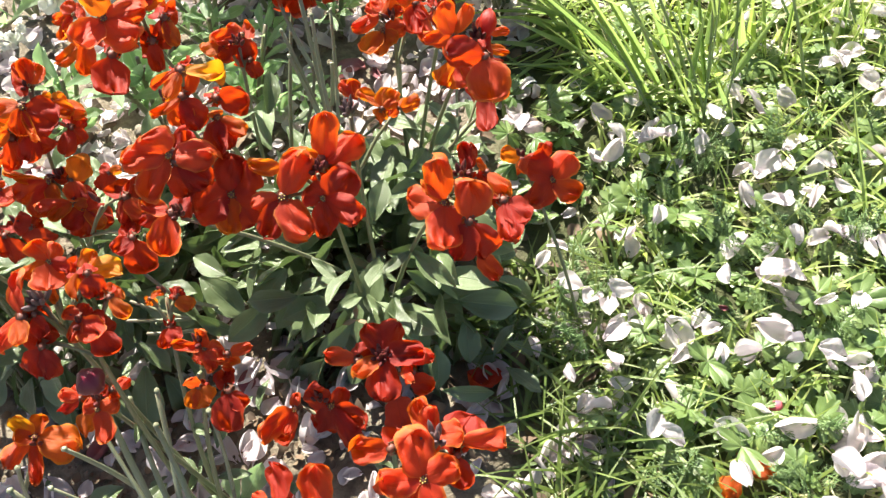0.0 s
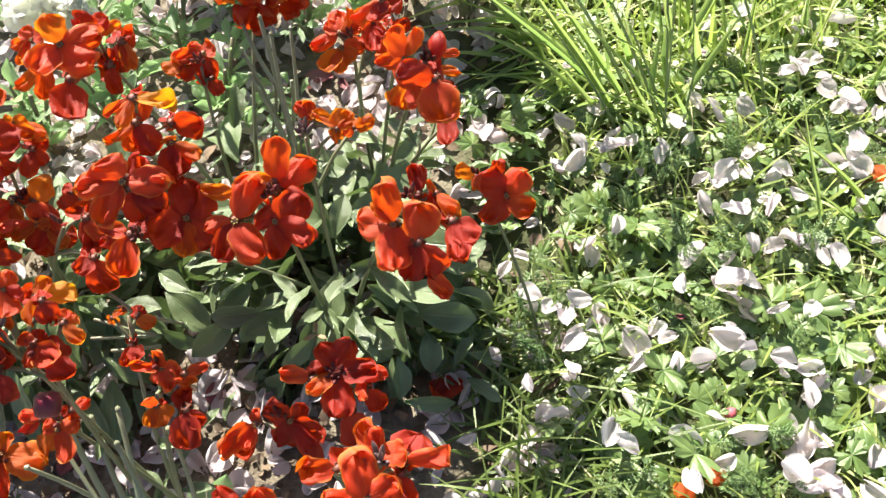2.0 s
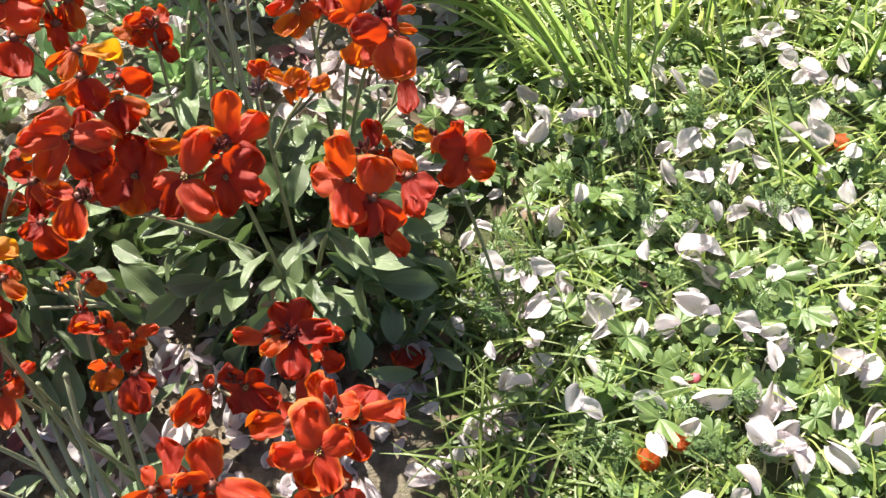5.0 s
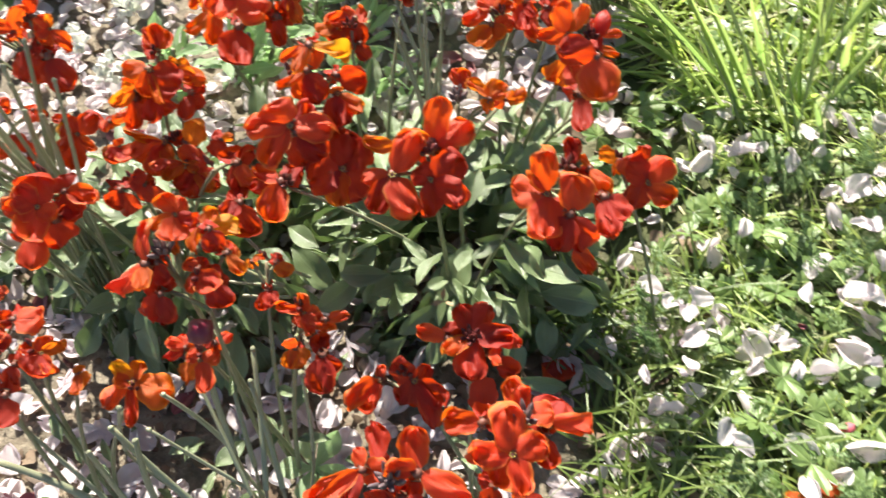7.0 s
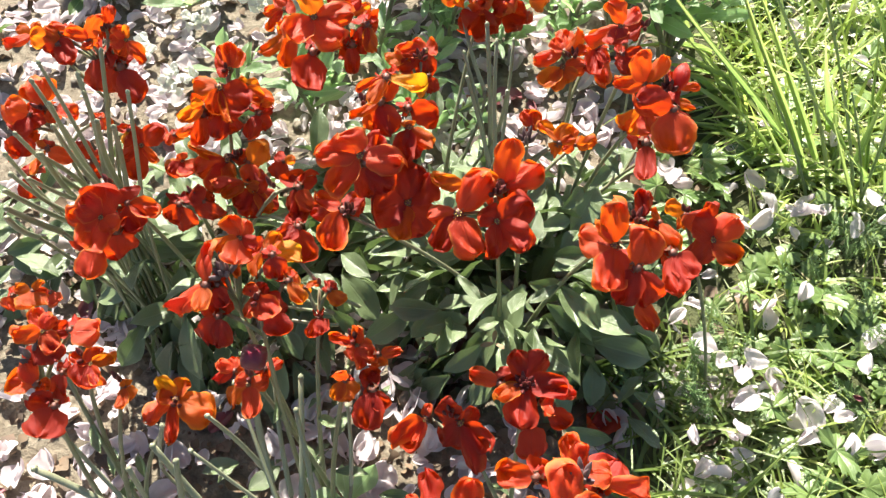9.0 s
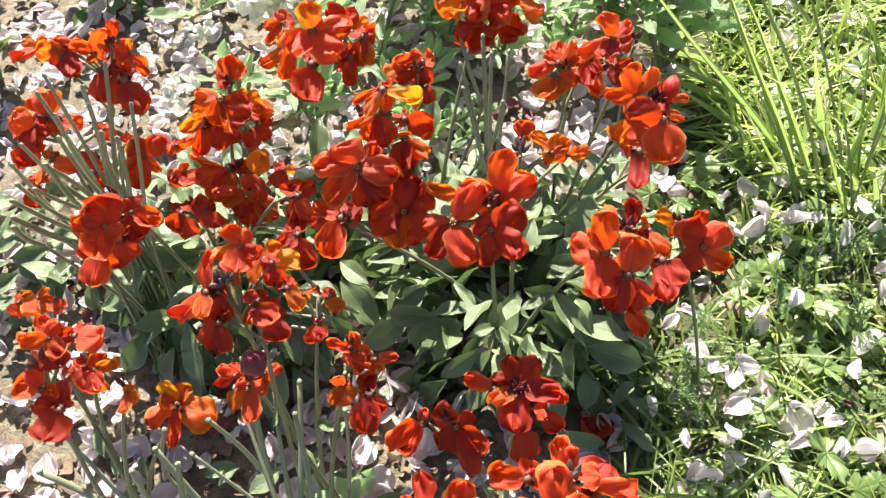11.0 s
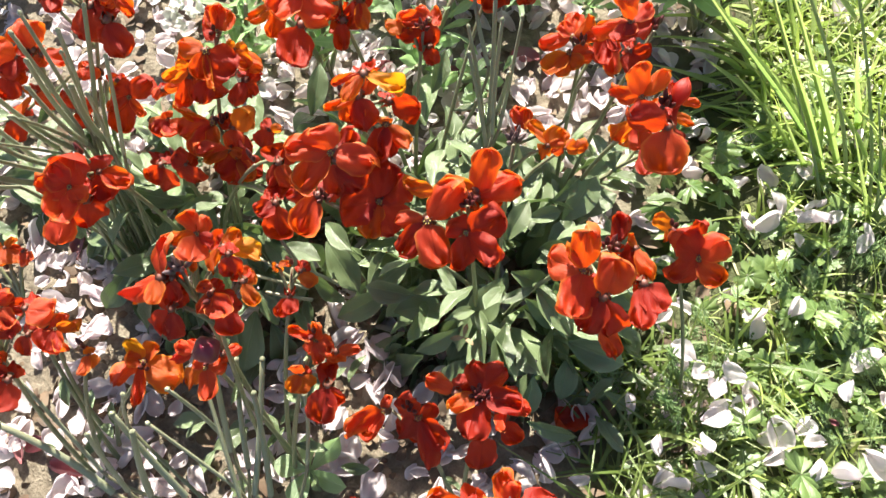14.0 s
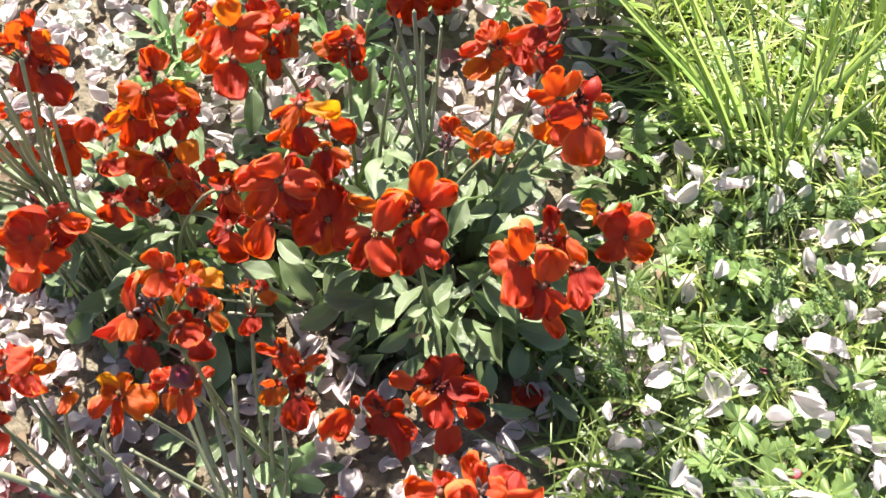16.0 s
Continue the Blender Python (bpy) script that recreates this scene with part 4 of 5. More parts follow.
bloom(h, (-0.2173, 0.1504, 0.1770), (0.45, -0.41, 0.79), (-9, 9.5, 7.1, "r"), (-65, 7.1, 5.8, "r"), (67, 11.0, 8.0, "r"), (-179, 9.1, 8.0, "r"))
bloom(h, (-0.2066, 0.1518, 0.1766), (0.35, -0.52, 0.78), (-124, 10.1, 11.6, "r"))
bloom(h, (-0.2179, 0.1463, 0.1742), (0.38, -0.50, 0.77), (142, 9.0, 11.6, "d"), (-166, 9.3, 8.9, "d"))
bloom(h, (-0.2193, 0.1329, 0.1652), (0.31, -0.57, 0.76), (52, 9.9, 10.3, "r"), (1, 9.8, 6.7, "r"))
bloom(h, (-0.2117, 0.1270, 0.1593), (0.49, -0.59, 0.64), (133, 12.3, 12.5, "d"))
h = flower_head(p, (-0.226, 0.164, 0.130), 3, "maroon", leaves=1)
bloom(h, (-0.2219, 0.1612, 0.1274), (0.39, -0.41, 0.83), (-40, 7.6, 8.1, "r"), (-101, 11.4, 6.6, "o"), (170, 11.1, 6.6, "r"), (37, 9.8, 6.6, "r"), (118, 10.7, 12.7, "d"))
bloom(h, (-0.2341, 0.1566, 0.1260), (0.39, -0.53, 0.75), (137, 10.0, 8.1, "d"))
h = flower_head(p, (-0.258, 0.186, 0.129), 2, "maroon", leaves=1)
bloom(h, (-0.2587, 0.1933, 0.1339), (0.43, -0.38, 0.82), (53, 7.9, 6.9, "o"), (-73, 6.6, 3.7, "o"), (153, 8.6, 12.8, "o"))
bloom(h, (-0.2500, 0.1933, 0.1328), (0.39, -0.42, 0.82), (-179, 6.4, 6.4, "r"))
bloom(h, (-0.2680, 0.1908, 0.1331), (0.29, -0.53, 0.80), (144, 7.1, 8.5, "r"))
p = wallflower((-0.038, 0.115), "low wallflower with large scarlet flowers and dark buds")
PLANTS.append(p)
h = flower_head(p, (-0.029, 0.169, 0.118), 16, "dark", leaves=1)
bloom(h, (-0.0293, 0.1688, 0.1178), (0.08, -0.26, 0.96), (-1, 14.5, 10.0, "d"), (-48, 16.0, 10.5, "d"), (-107, 19.6, 11.0, "d"), (155, 19.6, 13.9, "d"), (110, 14.9, 7.0, "o"))
bloom(h, (-0.0399, 0.1672, 0.1183), (-0.20, -0.43, 0.88), (90, 13.8, 8.0, "r"))
bloom(h, (-0.0156, 0.1687, 0.1165), (0.26, -0.36, 0.90), (-135, 9.9, 6.5, "r"), (129, 13.8, 4.5, "r"))
bloom(h, (-0.0164, 0.1614, 0.1110), (0.17, -0.67, 0.72), (-159, 10.9, 9.0, "d"))
bloom(h, (-0.0252, 0.1540, 0.1070), (0.07, -0.68, 0.73), (-176, 14.1, 11.4, "d"))
h = flower_head(p, (-0.063, 0.168, 0.084), 6, "dark", leaves=1)
bloom(h, (-0.0581, 0.1640, 0.0808), (0.16, -0.59, 0.79), (39, 13.5, 11.3, "d"), (-55, 9.9, 9.7, "d"), (139, 14.5, 13.5, "d"), (-135, 16.5, 13.5, "d"), (-170, 24.4, 9.7, "d"))
bloom(h, (-0.0748, 0.1637, 0.0828), (-0.18, -0.51, 0.84), (123, 18.9, 12.4, "r"), (16, 7.5, 4.8, "r"), (-179, 12.2, 4.8, "r"), (154, 17.5, 10.8, "d"))
h = flower_head(p, (-0.007, 0.112, 0.163), 8, "grey", leaves=1)
bloom(h, (-0.0126, 0.0984, 0.1620), (0.04, -0.45, 0.89), (78, 16.9, 11.4, "r"), (138, 12.3, 10.2, "r"), (-79, 13.2, 11.8, "r"), (-164, 14.6, 9.8, "r"), (3, 17.1, 13.0, "r"))
bloom(h, (-0.0236, 0.1126, 0.1572), (-0.25, -0.30, 0.92), (123, 14.0, 10.6, "r"))
bloom(h, (-0.0076, 0.1152, 0.1580), (0.12, -0.29, 0.95), (7, 14.1, 8.6, "r"), (-27, 10.7, 8.2, "r"), (-109, 11.0, 8.6, "r"))
bloom(h, (0.0005, 0.1132, 0.1546), (-0.07, -0.43, 0.90), (-94, 17.8, 8.2, "r"))
bloom(h, (-0.0002, 0.1087, 0.1518), (-0.11, -0.43, 0.90), (-165, 11.8, 8.2, "d"))
bloom(h, (-0.0071, 0.0919, 0.1404), (0.25, -0.47, 0.85), (163, 13.8, 13.6, "d"))
bloom(h, (-0.0194, 0.0932, 0.1412), (0.28, -0.57, 0.77), (133, 9.5, 9.5, "d"))
h = flower_head(p, (-0.055, 0.085, 0.178), 14, "grey", leaves=1)
bloom(h, (-0.0449, 0.0869, 0.1786), (0.19, -0.21, 0.96), (-35, 15.1, 11.3, "r"), (-153, 20.7, 9.5, "r"), (25, 11.1, 8.4, "r"))
bloom(h, (-0.0639, 0.0880, 0.1795), (-0.06, -0.28, 0.96), (130, 20.8, 7.7, "r"), (31, 7.5, 5.8, "r"), (149, 12.1, 8.4, "d"))
bloom(h, (-0.0578, 0.0765, 0.1636), (-0.00, -0.48, 0.88), (6, 10.9, 10.5, "d"))
bloom(h, (-0.0508, 0.0804, 0.1711), (0.24, -0.58, 0.78), (-154, 10.8, 9.6, "d"))
bloom(h, (-0.0596, 0.0914, 0.1748), (0.06, -0.22, 0.97), (-15, 13.8, 7.8, "d"))

centre_plant, back_plant, rear_right_plant, left_plant, far_left_plant, front_left_plant, left_front_plant, front_plant = PLANTS
pods(front_left_plant, [(-0.142, 0.12, 0.06, -0.174, 0.132, 0.105), (-0.154, 0.142, 0.06, -0.171, 0.149, 0.105), (-0.131, 0.118, 0.06, -0.132, 0.17, 0.105),
    (-0.138, 0.13, 0.06, -0.144, 0.168, 0.105), (-0.181, 0.108, 0.06, -0.18, 0.127, 0.105), (-0.193, 0.108, 0.06, -0.2, 0.122, 0.105),
    (-0.164, 0.111, 0.06, -0.192, 0.133, 0.105), (-0.138, 0.116, 0.06, -0.162, 0.165, 0.105), (-0.149, 0.136, 0.06, -0.155, 0.166, 0.105),
    (-0.21, 0.115, 0.06, -0.243, 0.141, 0.105), (-0.2, 0.106, 0.06, -0.242, 0.119, 0.105), (-0.206, 0.14, 0.06, -0.191, 0.143, 0.105),
    (-0.123, 0.119, 0.06, -0.131, 0.154, 0.105), (-0.11, 0.138, 0.06, -0.108, 0.158, 0.105)], (-0.128, 0.100), (0.050, 0.066))
pods(far_left_plant, [(-0.258, 0.27, 0.12, -0.266, 0.277, 0.185), (-0.257, 0.275, 0.12, -0.267, 0.289, 0.185), (-0.254, 0.272, 0.12, -0.245, 0.282, 0.185),
    (-0.251, 0.274, 0.12, -0.239, 0.298, 0.185), (-0.24, 0.265, 0.12, -0.217, 0.25, 0.185), (-0.261, 0.265, 0.12, -0.246, 0.233, 0.185),
    (-0.267, 0.259, 0.12, -0.245, 0.233, 0.185), (-0.266, 0.244, 0.12, -0.253, 0.212, 0.185), (-0.273, 0.25, 0.12, -0.261, 0.232, 0.185),
    (-0.231, 0.261, 0.12, -0.217, 0.271, 0.185)], (-0.240, 0.240), (0.046, 0.060))
pods(far_left_plant, [(-0.253, 0.264, 0.12, -0.245, 0.249, 0.185), (-0.277, 0.233, 0.12, -0.247, 0.198, 0.185), (-0.261, 0.256, 0.12, -0.245, 0.219, 0.185),
    (-0.245, 0.268, 0.12, -0.226, 0.253, 0.185), (-0.266, 0.237, 0.12, -0.249, 0.203, 0.185), (-0.254, 0.266, 0.12, -0.252, 0.263, 0.185),
    (-0.251, 0.27, 0.12, -0.238, 0.27, 0.185), (-0.259, 0.26, 0.12, -0.261, 0.244, 0.185), (-0.264, 0.248, 0.12, -0.254, 0.221, 0.185)], (-0.240, 0.240), (0.046, 0.060))
pods(back_plant, [(-0.056, 0.331, 0.077, -0.070, 0.364, 0.128), (-0.054, 0.326, 0.077, -0.068, 0.354, 0.119), 
    (-0.054, 0.331, 0.077, -0.058, 0.378, 0.136), (-0.051, 0.328, 0.085, -0.052, 0.364, 0.136), 
    (-0.048, 0.333, 0.085, -0.043, 0.375, 0.128), (-0.050, 0.338, 0.094, -0.045, 0.345, 0.119), 
    (-0.059, 0.362, 0.102, -0.073, 0.394, 0.128), (-0.013, 0.350, 0.077, -0.009, 0.346, 0.110), 
    (0.019, 0.335, 0.059, 0.023, 0.360, 0.110), ])

# the leafy lower parts of the plants
foliage(centre_plant, 210, 0.068, 0.012, 0.095, 0.037, (0.40, 0.60), back=0.010)
crown(centre_plant, 85, 0.066, 0.055, 0.110, 0.033, (0.42, 0.58))
for k in range(9):
    leaf(centre_plant, Vector((uni(0.03, 0.075), uni(-0.06, 0.0), uni(0.010, 0.03))), uni(-170, -10), uni(-25, 25), uni(0.018, 0.030), uni(0.34, 0.46))
for k in range(46):
    leaf(far_left_plant, Vector((uni(-0.132, -0.042), uni(-0.05, 0.05), uni(0.006, 0.04))), uni(0, 360), uni(-10, 45), uni(0.016, 0.030), uni(0.34, 0.46))
foliage(front_plant, 8, 0.05, 0.008, 0.04, 0.022)
foliage(rear_right_plant, 40, 0.05, 0.01, 0.06, 0.038)
foliage(back_plant, 110, 0.068, 0.012, 0.085, 0.038, (0.34, 0.50))
foliage(left_plant, 160, 0.075, 0.012, 0.095, 0.037, (0.36, 0.52))
crown(left_plant, 80, 0.075, 0.035, 0.095, 0.034, (0.36, 0.50))
crown(front_left_plant, 14, 0.05, 0.010, 0.030, 0.022, (0.36, 0.50))
foliage(far_left_plant, 60, 0.05, 0.01, 0.06, 0.034)
foliage(front_left_plant, 6, 0.045, 0.008, 0.03, 0.018)
foliage(left_front_plant, 5, 0.04, 0.008, 0.03, 0.018)
# a round plum-coloured bud and a withered remnant among the leaves
part("bud", mesh_of("bud", *spindle(Vector((-0.139, 0.156, 0.150)) - front_left_plant.matrix_basis.translation, (0.1, -0.2, 1), 0.012, 0.0058, 14, 12, 0.5), BUD_PLUM), front_left_plant, None, "plump plum-purple bud")
for k in range(3):
    leaf(centre_plant, Vector((-0.007, -0.036, 0.076)), 120 * k, 30, 0.007, 0.4, DRY, "dry curled yellow leaf")


# ---- the lawn ----
def blades(count, spot, length, width, lean, mat, seed):
    """Blades of grass in one mesh: each a strip that narrows and bends over."""
    r = random.Random(seed)
    verts, uvs, faces = [], [], []
    for _ in range(count):
        x, y = spot(r)
        turn, size, w = r.uniform(0, 6.283), r.uniform(*length), r.uniform(*width) / 2
        rise, bend = radians(r.uniform(*lean)), r.uniform(0.2, 1.5)
        dx, dy = math.cos(turn), math.sin(turn)
        px, pz, a, at = 0.0, ground_z(x, y) - 0.002, rise, len(verts)
        twist = r.uniform(-0.8, 0.8)
        for k in range(6):
            t = k / 5
            ww = w * (1 - t ** 1.7) + 0.00012
            cx, cy = -dy * ww, dx * ww
            tilt = ww * math.sin(twist * t)
            verts += [(x + dx * px - cx, y + dy * px - cy, pz - tilt), (x + dx * px + cx, y + dy * px + cy, pz + tilt)]
            uvs += [(0, t), (1, t)]
            px += size / 5 * math.cos(a)
            pz = max(0.0015, pz + size / 5 * math.sin(a))
            a -= bend / 5
        faces += [(at + 2 * k, at + 2 * k + 1, at + 2 * k + 3, at + 2 * k + 2) for k in range(5)]
    return mesh_of("blades", verts, faces, uvs, mat)


def bed_edge(y):
    return 0.012 + 0.21 * min(0.6, max(0.0, y - 0.12)) + 0.010 * math.sin(y * 31)


def in_bed(r):
    while True:
        x, y = r.uniform(-0.75, 0.12), r.uniform(0.0, 0.95)
        if x < bed_edge(y) - 0.035 + (0.025 if y > 0.29 else 0.0) + r.uniform(-0.01, 0.02):
            return x, y


def open_lawn(r):
    while True:
        x, y = on_lawn(r)
        if x > 0.105:
            return x, y


def on_lawn(r):
    while True:
        x, y = r.uniform(-0.01, 0.62), r.uniform(-0.02, 0.95)
        if x > bed_edge(y) + r.uniform(-0.008, 0.05):
            return x, y


def far_lawn(r):
    return r.uniform(0.11, 0.62), r.uniform(0.38, 1.0)


thing("grass", "short bright green lawn grass", "grass", kind="stuff", data=blades(6500, open_lawn, (0.015, 0.05), (0.0009, 0.0029), (5, 75), GRASS, 11))
thing("grass", "longer yellow-green lawn grass at the far side", "grass", kind="stuff", data=blades(3600, far_lawn, (0.02, 0.075), (0.0016, 0.0044), (5, 80), GRASS, 12))
thing("straw", "dry straw-coloured grass stalks lying in the lawn", "straw", kind="stuff", data=blades(2200, on_lawn, (0.015, 0.045), (0.0007, 0.0018), (0, 35), STRAW, 13))


thing("straw", "pale dry grass stalks matted at the far side of the lawn", "straw", kind="stuff", data=blades(1900, far_lawn, (0.02, 0.06), (0.0010, 0.0026), (0, 60), STRAW, 14))


# blades in the plants' shade, which is painted by the darkened grass colour
thing("grass", "curving grass at the bed's edge, its colour darkened for shade", "grass", kind="stuff", data=blades(420, lambda r: (r.uniform(0.03, 0.11), r.uniform(0.08, 0.26)), (0.03, 0.075), (0.0012, 0.0026), (8, 60), GRASS_SHADED, 15))


def outer_lawn(r):
    while True:
        x, y = r.gauss(0.4, 0.8), r.gauss(0.6, 0.8)
        if x > bed_edge(y) + 0.03 and not (x < 0.6 and -0.02 < y < 0.95):
            return x, y


def outer_bed(r):
    while True:
        x, y = r.uniform(-1.15, 0.1), r.gauss(0.6, 0.7)
        if x < bed_edge(y) - 0.03 and not (x > -0.75 and 0.0 < y < 0.95):
            return x, y


thing("grass", "rough lawn grass stretching away beside the bed", "grass", kind="stuff", data=blades(16000, outer_lawn, (0.03, 0.09), (0.003, 0.007), (10, 75), GRASS, 16))


def tall_blade(k, least=0.0, most=0.5):
    r = random.Random(700 + k)
    bend, ph = r.uniform(least, most), r.uniform(0, 6)

    def shape(u, v):
        s = 2 * u - 1
        w = 0.5 * (1 - v ** 2.2) * (0.75 + 0.25 * math.sin(3 * min(v * 2, 1)))
        a = bend * v
        return s * w, v * math.cos(a * 0.6), -0.5 * bend * v * v + 0.10 * abs(s) * w + 0.02 * math.sin(5 * v + ph)
    return mesh_of("blade", *sheet(2, 14, shape), GRASS_TALL)


TALL = [tall_blade(k) for k in range(6)]
ARCHED = [tall_blade(k + 20, 0.3, 1.4) for k in range(8)]


def grass_clump(x, y, count, tallest, toward, spread=55, low=35, high=86):
    """A tuft of long broad grass; toward: compass turn that most blades lean to."""
    g = thing("grass_clump", "tuft of long broad bright green grass at the bed's edge", "grass", (x, y, 0.0), "tufts of long grass")
    for k in range(int(count * 0.6)):
        size = tallest * uni(0.55, 1.0)
        m = Matrix.Translation((uni(-0.03, 0.03), uni(-0.03, 0.03), -0.002)) @ Matrix.Rotation(radians(toward + uni(-spread, spread)), 4, "Z") @ Matrix.Rotation(radians(uni(low, high)), 4, "X") @ Matrix.Rotation(radians(uni(-40, 40)), 4, "Y") @ Matrix.Diagonal((uni(0.0016, 0.0042), size, size, 1))
        part("blade", rng.choice(ARCHED), g, m)


for x, y, n, size, turn in ((0.150, 0.395, 5, 0.12, 40), (0.185, 0.362, 4, 0.12, 20), (0.13, 0.43, 6, 0.12, 60), (0.115, 0.50, 8, 0.11, 75), (0.257, 0.285, 4, 0.10, 20),
                            (0.235, 0.40, 7, 0.15, 0), (0.30, 0.40, 8, 0.14, -20), (0.20, 0.47, 9, 0.15, 20), (0.27, 0.50, 9, 0.15, 0), (0.34, 0.47, 8, 0.15, -15), (0.17, 0.56, 9, 0.14, 30),
                            (0.075, 0.44, 4, 0.09, 80), (0.36, 0.34, 6, 0.13, -30), (0.07, 0.17, 6, 0.07, -60), (0.055, 0.12, 6, 0.06, -40), (0.07, 0.25, 5, 0.075, 120)):
    grass_clump(x, y, n, size, turn)
grass_clump(0.125, 0.415, 16, 0.10, 85, 60, 8, 60)
grass_clump(0.12, 0.46, 16, 0.11, 80, 60, 10, 60)
grass_clump(0.10, 0.43, 14, 0.08, 90, 70, 5, 45)


def long_blades(label, blades_at):
    """A tuft of broad blades that lean over the bed; each blade: foot, tip, and width in mm."""
    g = thing("grass_clump", label, "grass", (blades_at[0][0], blades_at[0][1], 0.0), "tufts of long grass")
    o = g.matrix_basis.translation
    for ax, ay, bx, by, bz, width in blades_at:
        a, b = Vector((ax, ay, -0.002)) - o, Vector((bx, by, bz)) - o
        if width >= 5.0 or bz < 0.08:
            part("blade", rng.choice(TALL), g, along(a, b, width * 0.001, 0.4 * (b - a).length, uni(-25, 25)))
            continue
        # a round stalk, with blades that part from it and bend over
        d, reach = (b - a).normalized(), (b - a).length
        line = bow(a, b, reach * uni(-0.03, 0.03), 7)
        part("stalk", mesh_of("stalk", *tube(line, width * 0.00030, width * 0.00016, 7), STEM_GRASS), g, None, "slender round grass stalk")
        side = uni(0, 6.28)
        for k in range(3):
            at = a + (b - a) * (0.22 + 0.26 * k + uni(-0.05, 0.05))
            side += math.pi + uni(-0.6, 0.6)
            off = Vector((math.cos(side), math.sin(side), uni(-0.1, 0.4)))
            end = at + (d * uni(0.7, 1.0) + off * uni(0.35, 0.75)).normalized() * uni(0.035, 0.065)
            part("blade", rng.choice(TALL), g, along(at, end, uni(0.0032, 0.0052), 0.4 * (end - at).length, uni(-40, 40)))


long_blades("long broad green grass leaning over the bed's edge", [
    (0.152, 0.385, 0.058, 0.392, 0.203, 5.0), (0.145, 0.412, 0.015, 0.415, 0.182, 7.8), (0.183, 0.374, 0.097, 0.388, 0.203, 3.8), (0.163, 0.397, 0.083, 0.399, 0.182, 5.0),
    (0.183, 0.366, 0.159, 0.350, 0.203, 2.6), (0.183, 0.388, 0.167, 0.381, 0.058, 5.8), (0.119, 0.442, 0.067, 0.431, 0.057, 7.2), (0.103, 0.490, 0.020, 0.447, 0.057, 6.0),
    (0.108, 0.455, 0.035, 0.390, 0.023, 6.0), (0.096, 0.453, 0.031, 0.442, 0.034, 6.0), (0.106, 0.384, 0.069, 0.380, 0.023, 4.6), (0.128, 0.405, 0.093, 0.403, 0.034, 4.8),
    (0.174, 0.430, 0.134, 0.397, 0.122, 7.2), (0.180, 0.356, 0.146, 0.368, 0.092, 5.0)])
long_blades("long upright green grass at the lawn's side", [
    (0.182, 0.360, 0.158, 0.362, 0.182, 3.4), (0.208, 0.386, 0.180, 0.386, 0.163, 3.6), (0.256, 0.377, 0.191, 0.382, 0.163, 3.8), (0.258, 0.274, 0.230, 0.304, 0.103, 5.5),
    (0.251, 0.341, 0.255, 0.334, 0.058, 7.2), (0.237, 0.343, 0.208, 0.340, 0.023, 5.4), (0.147, 0.381, 0.105, 0.396, 0.069, 4.2), (0.169, 0.388, 0.087, 0.404, 0.163, 4.8),
    (0.153, 0.372, 0.111, 0.393, 0.081, 3.6), (0.143, 0.395, 0.085, 0.412, 0.069, 4.8), (0.113, 0.425, 0.044, 0.422, 0.034, 5.4), (0.106, 0.411, 0.047, 0.406, 0.023, 4.8),
    (0.185, 0.360, 0.153, 0.378, 0.092, 3.6), (0.193, 0.360, 0.194, 0.365, 0.092, 3.1)])


def leaflet_shape(k, wide, deep, lobes):
    """A fan of rounded lobes with small teeth: u sweeps the angle, v the distance from the stalk."""
    r = random.Random(800 + k)
    ph, arch, half, cup = r.uniform(0, 6), r.uniform(-0.05, 0.30), radians(wide), r.uniform(-0.15, 0.25)

    def shape(u, v):
        a = (2 * u - 1) * half
        swing = abs(math.cos(math.pi * lobes / 2 * (2 * u - 1) + (0 if lobes % 2 else math.pi / 2)))
        reach = (1 - 0.30 * abs(2 * u - 1) ** 2) * (1 - deep + deep * swing ** 0.6) * (1 + 0.075 * math.cos(2 * math.pi * lobes * 2.5 * u + ph))
        d = reach * (v if v < 0.99 else 0.985)
        return d * math.sin(a), d * math.cos(a), 0.10 * abs(math.sin(a * lobes * 1.5)) * d + cup * d * d * math.sin(a) ** 2 - arch * d * d + 0.02 * math.sin(7 * d + ph)
    return shape


FINGERS = [mesh_of("leaflet", *sheet(22, 5, leaflet_shape(k, 30, 0.24, 3)), HERB) for k in range(4)]
LOBES = [mesh_of("leaflet", *sheet(24, 5, leaflet_shape(k + 9, 50, 0.34, 3)), HERB) for k in range(4)]
STALK = mesh_of("stalk", *tube([(0, 0, 0), (0.002, 0, 0.5), (0, 0, 1)], 0.06, 0.05, 5), STEM)


def herb(x, y, size, fingers, high):
    """A leaf of the lawn weeds: leaflets spread like a hand on a short stalk."""
    name, label = (("cinquefoil", "green five-fingered cinquefoil leaf in the lawn") if fingers == 5 else ("buttercup_leaf", "broad three-lobed buttercup leaf in the lawn"))
    h = thing(name, label, "weed", (x, y, ground_z(x, y)), "weeds in the lawn")
    part("stalk", STALK, h, Matrix.Diagonal((0.012, 0.012, high, 1)))
    tilt = Euler((radians(uni(-25, 25)), radians(uni(-25, 25)), uni(0, 6.28))).to_matrix().to_4x4()
    reach = 68 if fingers == 5 else 100
    for k in range(fingers):
        s = size * (1 - 0.12 * abs(k - fingers // 2)) * uni(0.8, 1.15)
        m = Matrix.Translation((0, 0, high)) @ tilt @ Matrix.Rotation(radians((k - fingers // 2) * reach + uni(-14, 14)), 4, "Z") @ Matrix.Rotation(radians(uni(-24, 26)), 4, "X") @ Matrix.Rotation(radians(uni(-20, 20)), 4, "Y") @ Matrix.Diagonal((s, s, s, 1))
        part("leaflet", rng.choice(FINGERS if fingers == 5 else LOBES), h, m)


